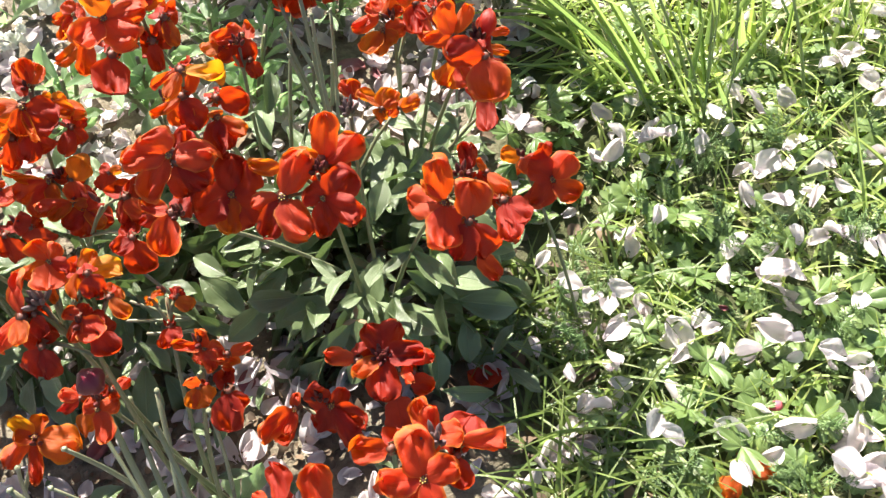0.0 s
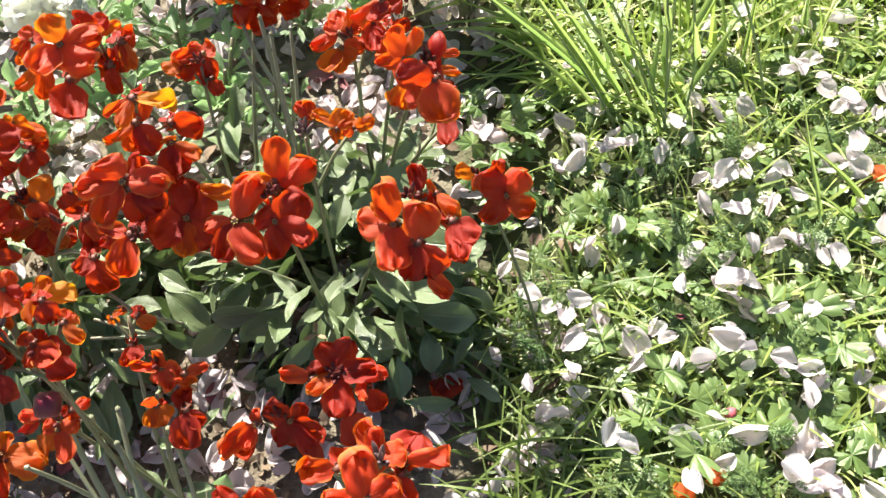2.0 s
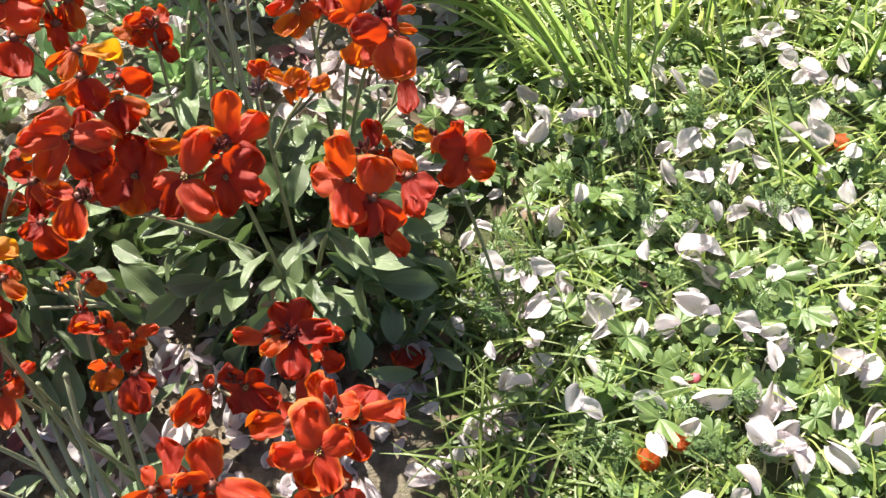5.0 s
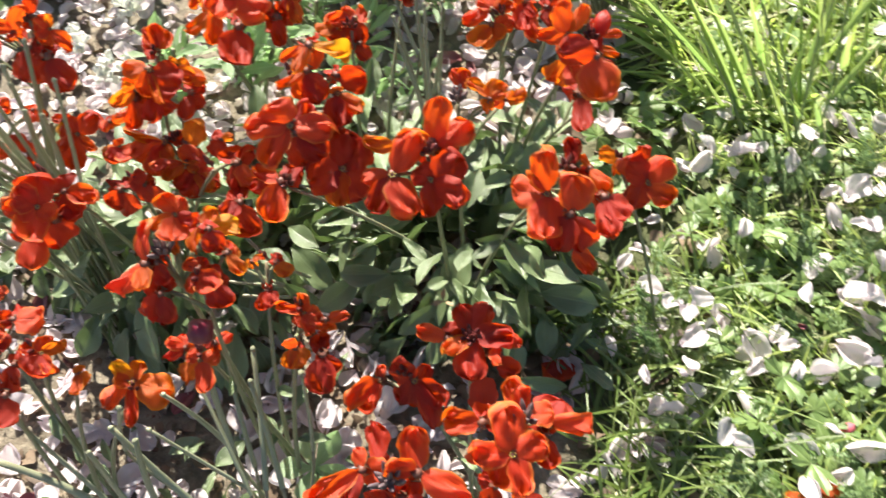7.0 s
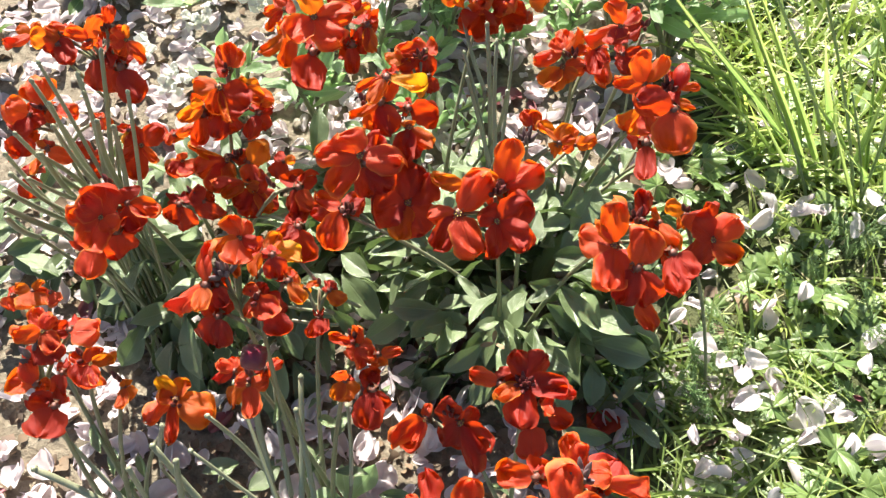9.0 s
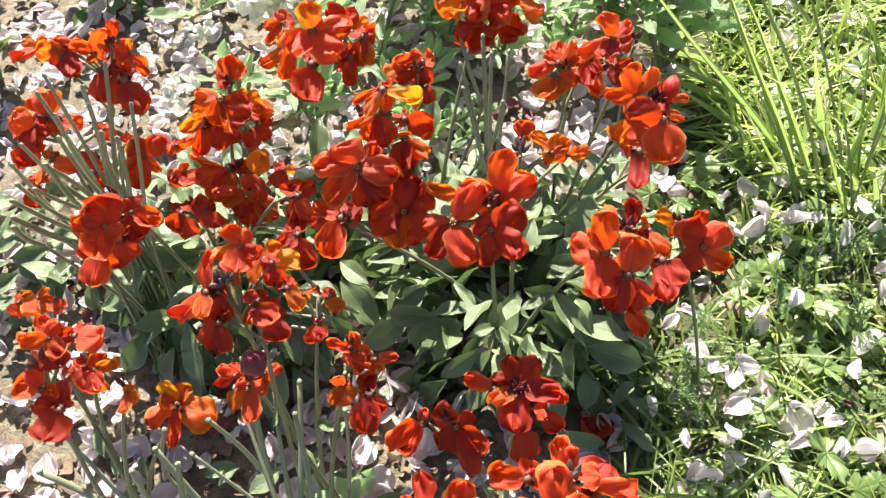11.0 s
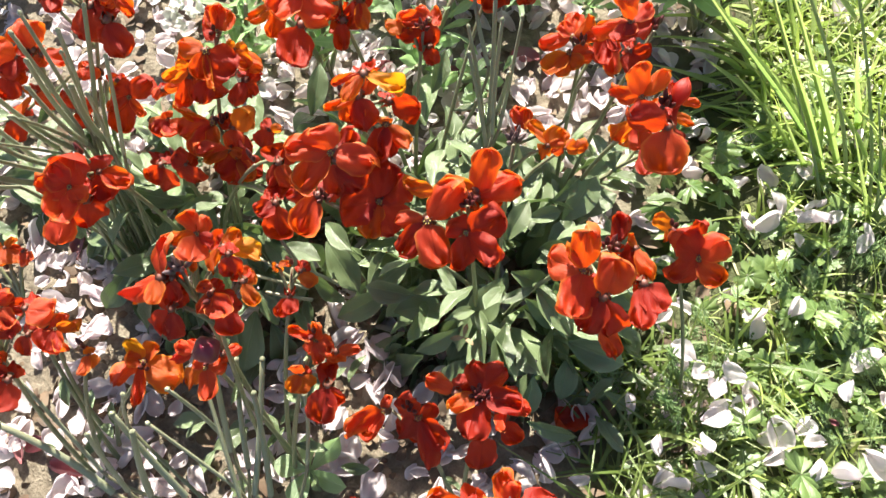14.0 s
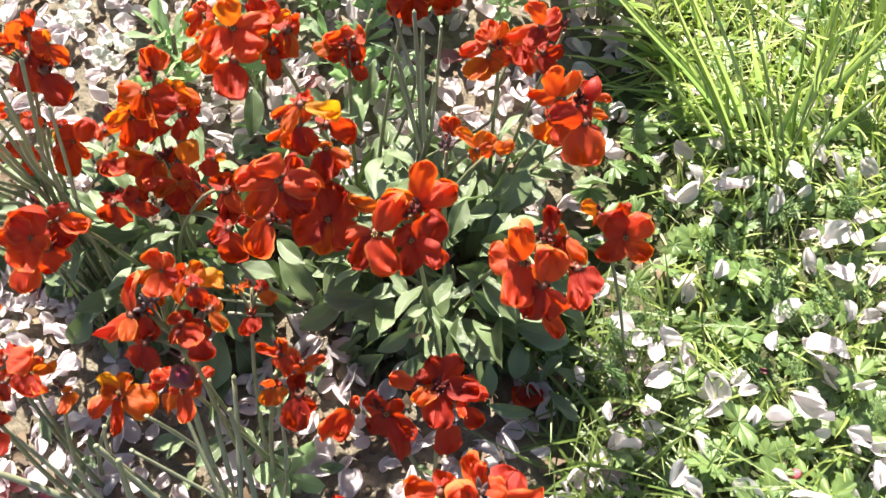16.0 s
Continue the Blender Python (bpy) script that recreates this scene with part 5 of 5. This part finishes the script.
for x, y, size, n in ((0.143, 0.24, 0.021, 5), (0.136, 0.188, 0.022, 5), (0.227, 0.213, 0.025, 5), (0.144, 0.284, 0.025, 3), (0.157, 0.278, 0.022, 3), (0.120, 0.164, 0.021, 3), (0.074, 0.165, 0.019, 3),
                      (0.141, 0.140, 0.024, 3), (0.207, 0.221, 0.023, 3), (0.087, 0.367, 0.021, 3), (0.10, 0.285, 0.017, 3), (0.235, 0.19, 0.024, 3), (0.21, 0.185, 0.02, 3), (0.185, 0.15, 0.022, 3), (0.106, 0.21, 0.018, 5)):
    herb(x, y, size * 0.82, n, uni(0.015, 0.021))
for k in range(14):
    herb(uni(0.045, 0.11), uni(0.29, 0.40), uni(0.012, 0.020), 3, uni(0.008, 0.016))
r_lawn = random.Random(21)
for _ in range(440):
    x, y = on_lawn(r_lawn)
    if x < 0.5 and y < 0.62 and x > 0.06:
        herb(x, y, uni(0.006, 0.014), rng.choice((3, 3, 3, 5)), uni(0.005, 0.013))


def low_weeds(count, spot, seed):
    r = random.Random(seed)
    shapes = [sheet(9, 3, leaflet_shape(k + 20, 56, 0.24, 3)) for k in range(5)]
    pieces = []
    for _ in range(count):
        x, y = spot(r)
        size, turn = r.uniform(0.004, 0.012), r.uniform(0, 6.28)
        m = Matrix.Translation((x, y, ground_z(x, y) + r.uniform(0.002, 0.012))) @ Euler((radians(r.uniform(-35, 35)), radians(r.uniform(-35, 35)), turn)).to_matrix().to_4x4() @ Matrix.Scale(size, 4)
        for k in range(3):
            pieces.append(moved(r.choice(shapes), m @ Matrix.Rotation(radians(105 * k + r.uniform(-10, 10)), 4, "Z")))
    thing("low_weeds", "small lobed green weed leaves covering the lawn", "weeds", kind="stuff", data=mesh_of("low_weeds", *join(*pieces), HERB_MANY))


low_weeds(3200, open_lawn, 23)


seedling = thing("seedling", "small bright green seedling with rounded leaves on the soil", "seedling", (-0.119, 0.143, 0.0))
part("stem", mesh_of("stem", *tube([(0, 0, -0.004), (0.001, 0, 0.008), (0, 0.001, 0.015)], 0.0014, 0.001, 6), STEM), seedling)
for k in range(5):
    leaf(seedling, Vector((0, 0, 0.016)), 75 * k + 20, 22, uni(0.018, 0.024), 0.62, STOCK, "pale green rounded leaf")


def frond_mesh(k):
    r = random.Random(900 + k)
    pieces = [tube([(0, 0, 0), (0, 0.5, 0.03), (0, 1, -0.05)], 0.012, 0.005, 4)]
    for i in range(17):
        t = 0.12 + 0.88 * i / 17
        reach = 0.20 * math.sin(math.pi * (0.15 + 0.8 * t)) ** 0.8
        for side in (-1, 1):
            a = Vector((0, t, 0.03 * math.sin(3 * t)))
            d = Vector((side, 0.45, r.uniform(-0.5, 0.9))).normalized()
            pieces.append(tube([a, a + d * reach * 0.6, a + d * reach], 0.008, 0.004, 3, 0.5))
            for j in range(3):
                b = a + d * reach * (0.35 + 0.25 * j)
                for s2 in (-1, 1):
                    e = (d + Vector((0, s2 * 0.9, r.uniform(-0.6, 0.9)))).normalized()
                    pieces.append(tube([b, b + e * 0.06], 0.011, 0.004, 3, 0.5))
    return mesh_of("frond", *join(*pieces), FERNY)


FRONDS = [frond_mesh(k) for k in range(4)]


def yarrow(x, y, count, size, upright):
    g = thing("yarrow", "feathery dark green yarrow leaves in the lawn", "weed", (x, y, ground_z(x, y)), "yarrow in the lawn")
    for k in range(int(count * 0.5)):
        m = Matrix.Translation((uni(-0.012, 0.012), uni(-0.012, 0.012), -0.003)) @ Matrix.Rotation(uni(0, 6.28), 4, "Z") @ Matrix.Rotation(radians(uni(24, 36 + upright)), 4, "X") @ Matrix.Scale(size * uni(0.85, 1.3), 4)
        part("frond", rng.choice(FRONDS), g, m)


YARROW = ((0.065, 0.225, 9, 0.038, 50), (0.072, 0.205, 8, 0.036, 50), (0.162, 0.328, 9, 0.034, 60), (0.171, 0.258, 8, 0.034, 55), (0.167, 0.218, 8, 0.032, 50), (0.10, 0.137, 7, 0.036, 20), (0.186, 0.162, 7, 0.034, 40),
                          (0.174, 0.124, 8, 0.034, 40), (0.225, 0.335, 7, 0.032, 50), (0.245, 0.25, 7, 0.032, 40), (0.115, 0.12, 6, 0.034, 30), (0.085, 0.25, 6, 0.03, 50), (0.29, 0.33, 6, 0.03, 40), (0.20, 0.20, 6, 0.03, 40), (0.14, 0.30, 6, 0.03, 40))
for x, y, n, size, up in YARROW:
    yarrow(x, y, n, size, up)


# ---- fallen cherry blossom ----
def fallen_shape(k):
    """A limp petal: creased along its length, one side or the tip folded over, the rim frilled."""
    r = random.Random(1000 + k)
    cup, wave, ph, curl, wide = r.uniform(-0.35, 0.4), r.uniform(0.03, 0.08), r.uniform(0, 6), r.uniform(-0.7, 0.8), r.uniform(0.30, 0.47)
    fold, side, frill = r.uniform(0.1, 0.85), r.uniform(-0.5, 0.5), r.uniform(0.03, 0.08)
    lap, notch = r.uniform(0.35, 1.0), r.uniform(0.0, 0.22)

    def shape(u, v):
        s = 2 * u - 1
        w = wide * (0.10 + 0.90 * math.sin(math.pi * (0.03 + 0.95 * v ** 0.85)) ** 0.6) * (1 + frill * math.sin(9 * v + ph + 2 * s))
        y = v - 0.5 - notch * max(0, 1 - 2.5 * abs(s)) * max(0, v - 0.7) * 3 + frill * math.sin(6 * s + ph) * v * v
        x, z = s * w, fold * abs(s - side) * w + cup * s * s * w + curl * (v - 0.4) ** 2 + wave * math.sin(5 * s + 6 * v + ph) + 0.035 * math.sin(13 * s + 3 * v + 2 * ph) * v
        if s > lap:
            x, z = (2 * lap - s) * w, z + 0.6 * (s - lap) * w + 0.04
        return x, y, z
    return shape


FALLEN_SHAPES = [sheet(8, 7, fallen_shape(k)) for k in range(20)]
FALLEN_MESHES = [mesh_of("fallen_petal", *s, FALLEN) for s in FALLEN_SHAPES]
OLD_MESHES = [mesh_of("fallen_petal", *s, FALLEN_OLD) for s in FALLEN_SHAPES[:3]]


def lie(x, y, size, r, high, tilt=30):
    return Matrix.Translation((x, y, ground_z(x, y) + high)) @ Euler((radians(r.uniform(-tilt, tilt)), radians(r.uniform(-tilt, tilt)), r.uniform(0, 6.28))).to_matrix().to_4x4() @ Matrix.Scale(size, 4)


r_fall = random.Random(31)


def strew(spots):
    for x, y, size in spots:
        rest = 0.012 if any(math.hypot(x - yx, y - yy) < 0.024 for yx, yy, *_ in YARROW) else 0.0
        ob = thing("fallen_petal", "pale pink cherry blossom petal fallen on the lawn", "petal", (0, 0, 0), "fallen blossom petals", data=r_fall.choice(FALLEN_MESHES))
        ob.matrix_basis = lie(x, y, size * 0.92, r_fall, rest + r_fall.uniform(0.013, 0.019) if x > bed_edge(y) else 0.004, 34)
        if size > 0.013 and r_fall.random() < 0.7:
            more = thing("fallen_petal", "pale pink cherry blossom petal fallen on the lawn", "petal", (0, 0, 0), "fallen blossom petals", data=r_fall.choice(FALLEN_MESHES))
            more.matrix_basis = lie(x + r_fall.uniform(-0.008, 0.008), y + r_fall.uniform(-0.008, 0.008), size * r_fall.uniform(0.5, 0.85), r_fall, rest + 0.010, 60)


strew([(0.140, 0.385, 0.0172), (0.142, 0.341, 0.0220), (0.122, 0.354, 0.0167), (0.145, 0.356, 0.0141), (0.156, 0.353, 0.0130), (0.133, 0.330, 0.0094), 
       (0.167, 0.328, 0.0137), (0.207, 0.314, 0.0206), (0.198, 0.308, 0.0159), (0.192, 0.314, 0.0135), (0.220, 0.310, 0.0149), (0.241, 0.309, 0.0159), 
       (0.205, 0.285, 0.0200), (0.227, 0.287, 0.0180), (0.244, 0.289, 0.0139), (0.111, 0.276, 0.0192), (0.129, 0.279, 0.0131), (0.097, 0.235, 0.0177), 
       (0.070, 0.241, 0.0165), (0.080, 0.231, 0.0157), (0.106, 0.221, 0.0175), (0.110, 0.228, 0.0163), (0.088, 0.221, 0.0162), (0.090, 0.207, 0.0175), 
       (0.124, 0.209, 0.0217), ])
strew([(0.125, 0.198, 0.0195), (0.143, 0.192, 0.0163), (0.138, 0.216, 0.0154), (0.143, 0.206, 0.0127), (0.161, 0.193, 0.0157), (0.173, 0.199, 0.0208), 
       (0.182, 0.190, 0.0137), (0.185, 0.232, 0.0196), (0.197, 0.235, 0.0164), (0.158, 0.235, 0.0125), (0.085, 0.192, 0.0150), (0.088, 0.183, 0.0137), 
       (0.073, 0.170, 0.0196), (0.066, 0.174, 0.0148), (0.099, 0.155, 0.0198), (0.106, 0.148, 0.0164), (0.139, 0.150, 0.0197), (0.135, 0.124, 0.0162), 
       (0.198, 0.181, 0.0179), (0.222, 0.207, 0.0127), (0.247, 0.239, 0.0164), (0.241, 0.240, 0.0132), (0.203, 0.161, 0.0163), (0.159, 0.160, 0.0121), 
       ])
strew([(0.204, 0.139, 0.0205), (0.203, 0.127, 0.0174), (0.204, 0.114, 0.0160), (0.280, 0.392, 0.0214), (0.271, 0.387, 0.0168), (0.290, 0.396, 0.0169), 
       (0.170, 0.412, 0.0156), (0.188, 0.362, 0.0157), (0.192, 0.347, 0.0118), (0.128, 0.419, 0.0118), (0.260, 0.449, 0.0169), (0.296, 0.433, 0.0159), 
       (0.295, 0.354, 0.0133), (0.208, 0.261, 0.0135), (0.072, 0.405, 0.0132), (0.064, 0.374, 0.0151), (0.057, 0.397, 0.0139), (0.062, 0.186, 0.0125), 
       (0.045, 0.211, 0.0128), (0.024, 0.165, 0.0116), (0.069, 0.272, 0.0137), (0.059, 0.267, 0.0136), (0.028, 0.237, 0.0119), (0.241, 0.415, 0.0133), 
       (0.230, 0.445, 0.0137), ])
strew([(0.289, 0.316, 0.0151), (0.300, 0.290, 0.0183), (0.279, 0.278, 0.0132), (0.319, 0.338, 0.0147), (0.326, 0.359, 0.0150), (0.291, 0.262, 0.0150), 
       (0.296, 0.352, 0.0164), (0.247, 0.213, 0.0098), (0.255, 0.189, 0.0158), (0.256, 0.151, 0.0182), (0.203, 0.140, 0.0234), (0.199, 0.116, 0.0234), 
       (0.245, 0.119, 0.0164), (0.186, 0.122, 0.0176), (0.208, 0.109, 0.0174), (0.203, 0.209, 0.0143), (0.213, 0.175, 0.0175), (0.243, 0.171, 0.0124), 
       (0.374, 0.404, 0.0156), (0.288, 0.222, 0.0144), ])
for k in range(190):
    x, y = r_fall.uniform(-0.34, -0.01), r_fall.uniform(0.06, 0.46)
    old = r_fall.random() < 0.18
    ob = thing("fallen_petal", "withered crimson petal on the soil" if old else "pale pink cherry blossom petal on the soil", "petal", (0, 0, 0), "fallen blossom petals", data=r_fall.choice(OLD_MESHES if old else FALLEN_MESHES))
    ob.matrix_basis = lie(x, y, r_fall.uniform(0.013, 0.021), r_fall, 0.003, 22)


def drift(name, label, count, spot, high, tilt, seed):
    r = random.Random(seed)
    pieces = []
    for _ in range(count):
        x, y = spot(r)
        pieces.append(moved(r.choice(FALLEN_SHAPES), lie(x, y, r.uniform(0.009, 0.020), r, r.uniform(0.5, 1.6) * high, tilt)))
    thing(name, label, "petals", kind="stuff", data=mesh_of(name, *join(*pieces), FALLEN_MANY))


drift("petal_litter", "cherry blossom petals strewn thickly over the soil", 3300, in_bed, 0.0045, 38, 41)
drift("petal_litter", "cherry blossom petals scattered along the rest of the bed", 4000, outer_bed, 0.0045, 38, 47)
drift("petal_litter", "cherry blossom petals in the shade at the bed's edge", 60, lambda r: (r.uniform(0.0, 0.09), r.uniform(0.06, 0.24)), 0.004, 50, 43)
drift("petal_litter", "cherry blossom petals behind the slender wallflower", 25, lambda r: (r.uniform(0.03, 0.115), r.uniform(0.29, 0.42)), 0.005, 45, 46)
drift("petal_litter", "cherry blossom petals scattered among the grass", 420, open_lawn, 0.011, 45, 42)


def crumbs(count, spot, seed, scale=1.0):
    r = random.Random(seed)
    pieces = []
    for _ in range(count):
        x, y = spot(r)
        pieces.append(moved(r.choice(CRUMB_SHAPES), lie(x, y, scale * r.uniform(0.004, 0.013), r, 0.003, 40)))
    thing("leaf_litter", "brown crumbs of dead leaf and twig on the soil", "litter", kind="stuff", data=mesh_of("leaf_litter", *join(*pieces), DEBRIS))


CRUMB_SHAPES = [sheet(2, 4, leaf_shape(k + 60, fold=0.5, arch=1.2)) for k in range(4)]
crumbs(2600, lambda r: (r.uniform(-0.7, 0.10), r.uniform(0.02, 0.9)), 44)
crumbs(1800, lambda r: (r.uniform(-0.38, -0.02), r.uniform(0.05, 0.36)), 45, 0.45)


# ---- beyond the wallflowers: pale stock, a young shrub, stones ----
def bloom_cluster(plant, at, count, size, mat, spread):
    for k in range(count):
        p = Vector(at) + Vector((uni(-1, 1), uni(-1, 1), uni(-0.8, 0.8))) * spread
        f = part("flower", mesh_of("flower", *spindle(p - Vector((0, 0, size * 0.2)), (0, 0, 1), size * 0.3, size * 0.12), mat), plant, None, "ruffled white flower")
        for j in range(5):
            m = facing((uni(-0.7, 0.7), uni(-0.9, 0.3), 1), 72 * j, p, size) @ Matrix.Rotation(radians(uni(10, 50)), 4, "X")
            part("petal", rng.choice(WHITE_PETALS), f, m)


WHITE_PETALS = [mesh_of("petal", *sheet(6, 6, petal_shape(k + 30)), WHITE) for k in range(4)]


def stock(x, y, count, spread, high, longest, label):
    """A bushy plant of several shoots, each with a loose rosette of narrow leaves."""
    s = thing("stock", label, "garden plant", (x, y, 0.0), "pale plants behind")
    shoots = max(3, count // 9)
    for j in range(shoots):
        a = 2.4 * j + uni(-0.4, 0.4)
        reach = spread * math.sqrt((j + 0.3) / shoots)
        top = Vector((reach * math.cos(a), reach * math.sin(a), high * uni(0.6, 1.0)))
        line = bow((0, 0, -0.005), top, 0.008, 8)
        part("stem", mesh_of("stem", *tube(line, 0.0022, 0.0016, 6), STEM), s)
        for k in range(count // shoots):
            t = uni(0.45, 1.0)
            leaf(s, line[int(t * 8)], 137.5 * k + uni(-20, 20), uni(12, 66), longest * uni(0.6, 1.0), uni(0.22, 0.32), STOCK)
    return s


s1 = stock(-0.185, 0.420, 44, 0.035, 0.085, 0.034, "pale grey-green stock with a ruffled white flower spike")
bloom_cluster(s1, (-0.011, 0.033, 0.110), 18, 0.022, WHITE, 0.018)
s2 = stock(-0.245, 0.425, 40, 0.035, 0.055, 0.034, "pale green stock with greenish white buds")
bloom_cluster(s2, (-0.036, 0.054, 0.055), 4, 0.012, WHITE, 0.009)
bloom_cluster(s2, (-0.034, -0.010, 0.055), 4, 0.012, WHITE, 0.009)
bloom_cluster(s2, (-0.066, 0.024, 0.055), 4, 0.012, WHITE, 0.009)
for x, y, n, spread, high in ((-0.115, 0.430, 44, 0.035, 0.065), (-0.150, 0.490, 48, 0.04, 0.065), (-0.100, 0.500, 40, 0.04, 0.06), (-0.205, 0.505, 44, 0.04, 0.06), (-0.055, 0.500, 36, 0.035, 0.055), (-0.01, 0.505, 44, 0.04, 0.06)):
    stock(x, y, n, spread, high, 0.029, "pale grey-green stock with narrow upright leaves")
stock(0.028, 0.525, 90, 0.045, 0.135, 0.042, "dense grey-green leafy plant at the lawn's edge")
stock(0.068, 0.500, 80, 0.045, 0.115, 0.042, "grey-green leafy plant among the long grass")
young = thing("young_weed", "bright yellow-green weed with small leaves on the soil", "weed", (-0.082, 0.418, 0.0))
part("stem", mesh_of("stem", *tube(bow((0, 0, -0.004), (0.004, 0, 0.035), 0.006, 5), 0.0011, 0.0008, 6), STEM), young)
for k in range(42):
    leaf(young, Vector((uni(-0.022, 0.022), uni(-0.016, 0.016), uni(0.006, 0.038))), 137.5 * k, uni(-5, 50), uni(0.009, 0.015), uni(0.45, 0.6), STOCK)
stock(-0.30, 0.56, 16, 0.05, 0.04, 0.05, "pale green stock farther back in the bed")

SHRUB_LEAVES = [mesh_of("leaf", *sheet(4, 8, leaf_shape(k + 80, widest=0.6)), SHRUB) for k in range(4)]
shrub = thing("young_shrub", "small dark green leafy shrub on the soil", "shrub", (-0.385, 0.575, 0.0))
for k in range(90):
    a = 2.4 * k
    leaf(shrub, Vector((uni(-0.03, 0.03), uni(-0.03, 0.03), uni(0.0, 0.05))), math.degrees(a), uni(0, 60), uni(0.014, 0.024), uni(0.40, 0.55), SHRUB_LEAVES)
part("stem", mesh_of("stem", *tube(bow((0, 0, -0.004), (0.0, 0.0, 0.05), 0.01, 5), 0.003, 0.002, 6), STEM), shrub)

tall = thing("leafy_plant", "tall dark green leafy plant that shades the bed behind", "garden plant", (-0.125, 0.575, 0.0))
part("stem", mesh_of("stem", *tube(bow((0, 0, -0.004), (0.0, 0.005, 0.13), 0.01, 8), 0.004, 0.003, 7), STEM), tall)
for k in range(80):
    t = uni(0.15, 1.0)
    leaf(tall, Vector((uni(-0.03, 0.03), uni(-0.03, 0.03), 0.13 * t)), 137.5 * k, uni(-5, 50), uni(0.035, 0.055), uni(0.3, 0.4), SHRUB_LEAVES)

side = thing("border_plant", "green narrow-leaved plant at the bed's far side", "garden plant", (-0.46, 0.47, 0.0))
for k in range(5):
    top = Vector((uni(-0.02, 0.03), uni(-0.02, 0.03), uni(0.06, 0.10)))
    line = bow((0, 0, -0.004), top, 0.01, 8)
    part("stem", mesh_of("stem", *tube(line, 0.0015, 0.001, 6), STEM), side)
    for p in line[2:]:
        leaf(side, p, uni(0, 360), uni(10, 60), uni(0.02, 0.035), uni(0.2, 0.3), SHRUB_LEAVES)


def stone(x, y, size, seed):
    r = random.Random(seed)
    off = Vector((r.uniform(0, 50), r.uniform(0, 50), r.uniform(0, 50)))
    flat = r.uniform(0.55, 0.8)

    def shape(u, v):
        a, b = 2 * math.pi * u, math.pi * (v - 0.5)
        d = Vector((math.cos(a) * math.cos(b), math.sin(a) * math.cos(b), math.sin(b)))
        k = 0.5 * (1 + 0.35 * noise.noise(d * 1.3 + off) + 0.12 * noise.noise(d * 4 + off))
        return d.x * k, d.y * k * 0.85, d.z * k * flat
    ob = thing("stone", "rough brown pebble lying on the soil", "stone", (0, 0, 0), "stones in the bed", data=mesh_of("stone", *sheet(16, 10, shape), STONE))
    ob.matrix_basis = Matrix.Translation((x, y, ground_z(x, y) + size * 0.15)) @ Matrix.Rotation(r.uniform(0, 6), 4, "Z") @ Matrix.Scale(size, 4)


stone(-0.422, 0.553, 0.024, 1)
r_stone = random.Random(51)
for k in range(70):
    stone(r_stone.uniform(-0.6, 0.06), r_stone.uniform(0.08, 0.75), r_stone.uniform(0.004, 0.012), 60 + k)

def stray(label, at, size, mesh):
    ob = thing("fallen_petal", label, "petal", (0, 0, 0), data=mesh)
    ob.matrix_basis = lie(at[0], at[1], size * 1.4, r_fall, 0.009, 25)


# ---- small strays ----
stray("orange wallflower petal dropped on the lawn", (0.139, 0.125), 0.016, PETALS["orange"][2])
stray("brown-orange withered petal on the lawn", (0.303, 0.309), 0.015, PETALS["orange"][5])
stray("orange wallflower petal dropped on the lawn", (0.146, 0.127), 0.015, PETALS["orange"][7])
stray("crimson wallflower petal lying in the shade", (0.025, 0.203), 0.024, PETALS["dark"][3])
stray("brown withered petal among weeds", (0.155, 0.223), 0.005, OLD_MESHES[1])
bud = thing("blossom_bud", "small rosy pink cherry blossom bud on the lawn", "bud", (0.165, 0.161, 0.004), data=mesh_of("blossom_bud", *spindle((0, 0, 0), (0.6, 0.3, 0.5), 0.009, 0.0035, 10, 8, 0.55), PINK))
for line in (((-0.130, 0.223, 0.075), (-0.144, 0.227, 0.080), (-0.156, 0.229, 0.090)),
             ((-0.130, 0.223, 0.075), (-0.145, 0.223, 0.078), (-0.159, 0.221, 0.085)),
             ((-0.128, 0.219, 0.070), (-0.140, 0.217, 0.074), (-0.150, 0.215, 0.080)),
             ((-0.118, 0.231, 0.070), (-0.134, 0.230, 0.085), (-0.147, 0.239, 0.100)),
             ):
    stalk(centre_plant, line)
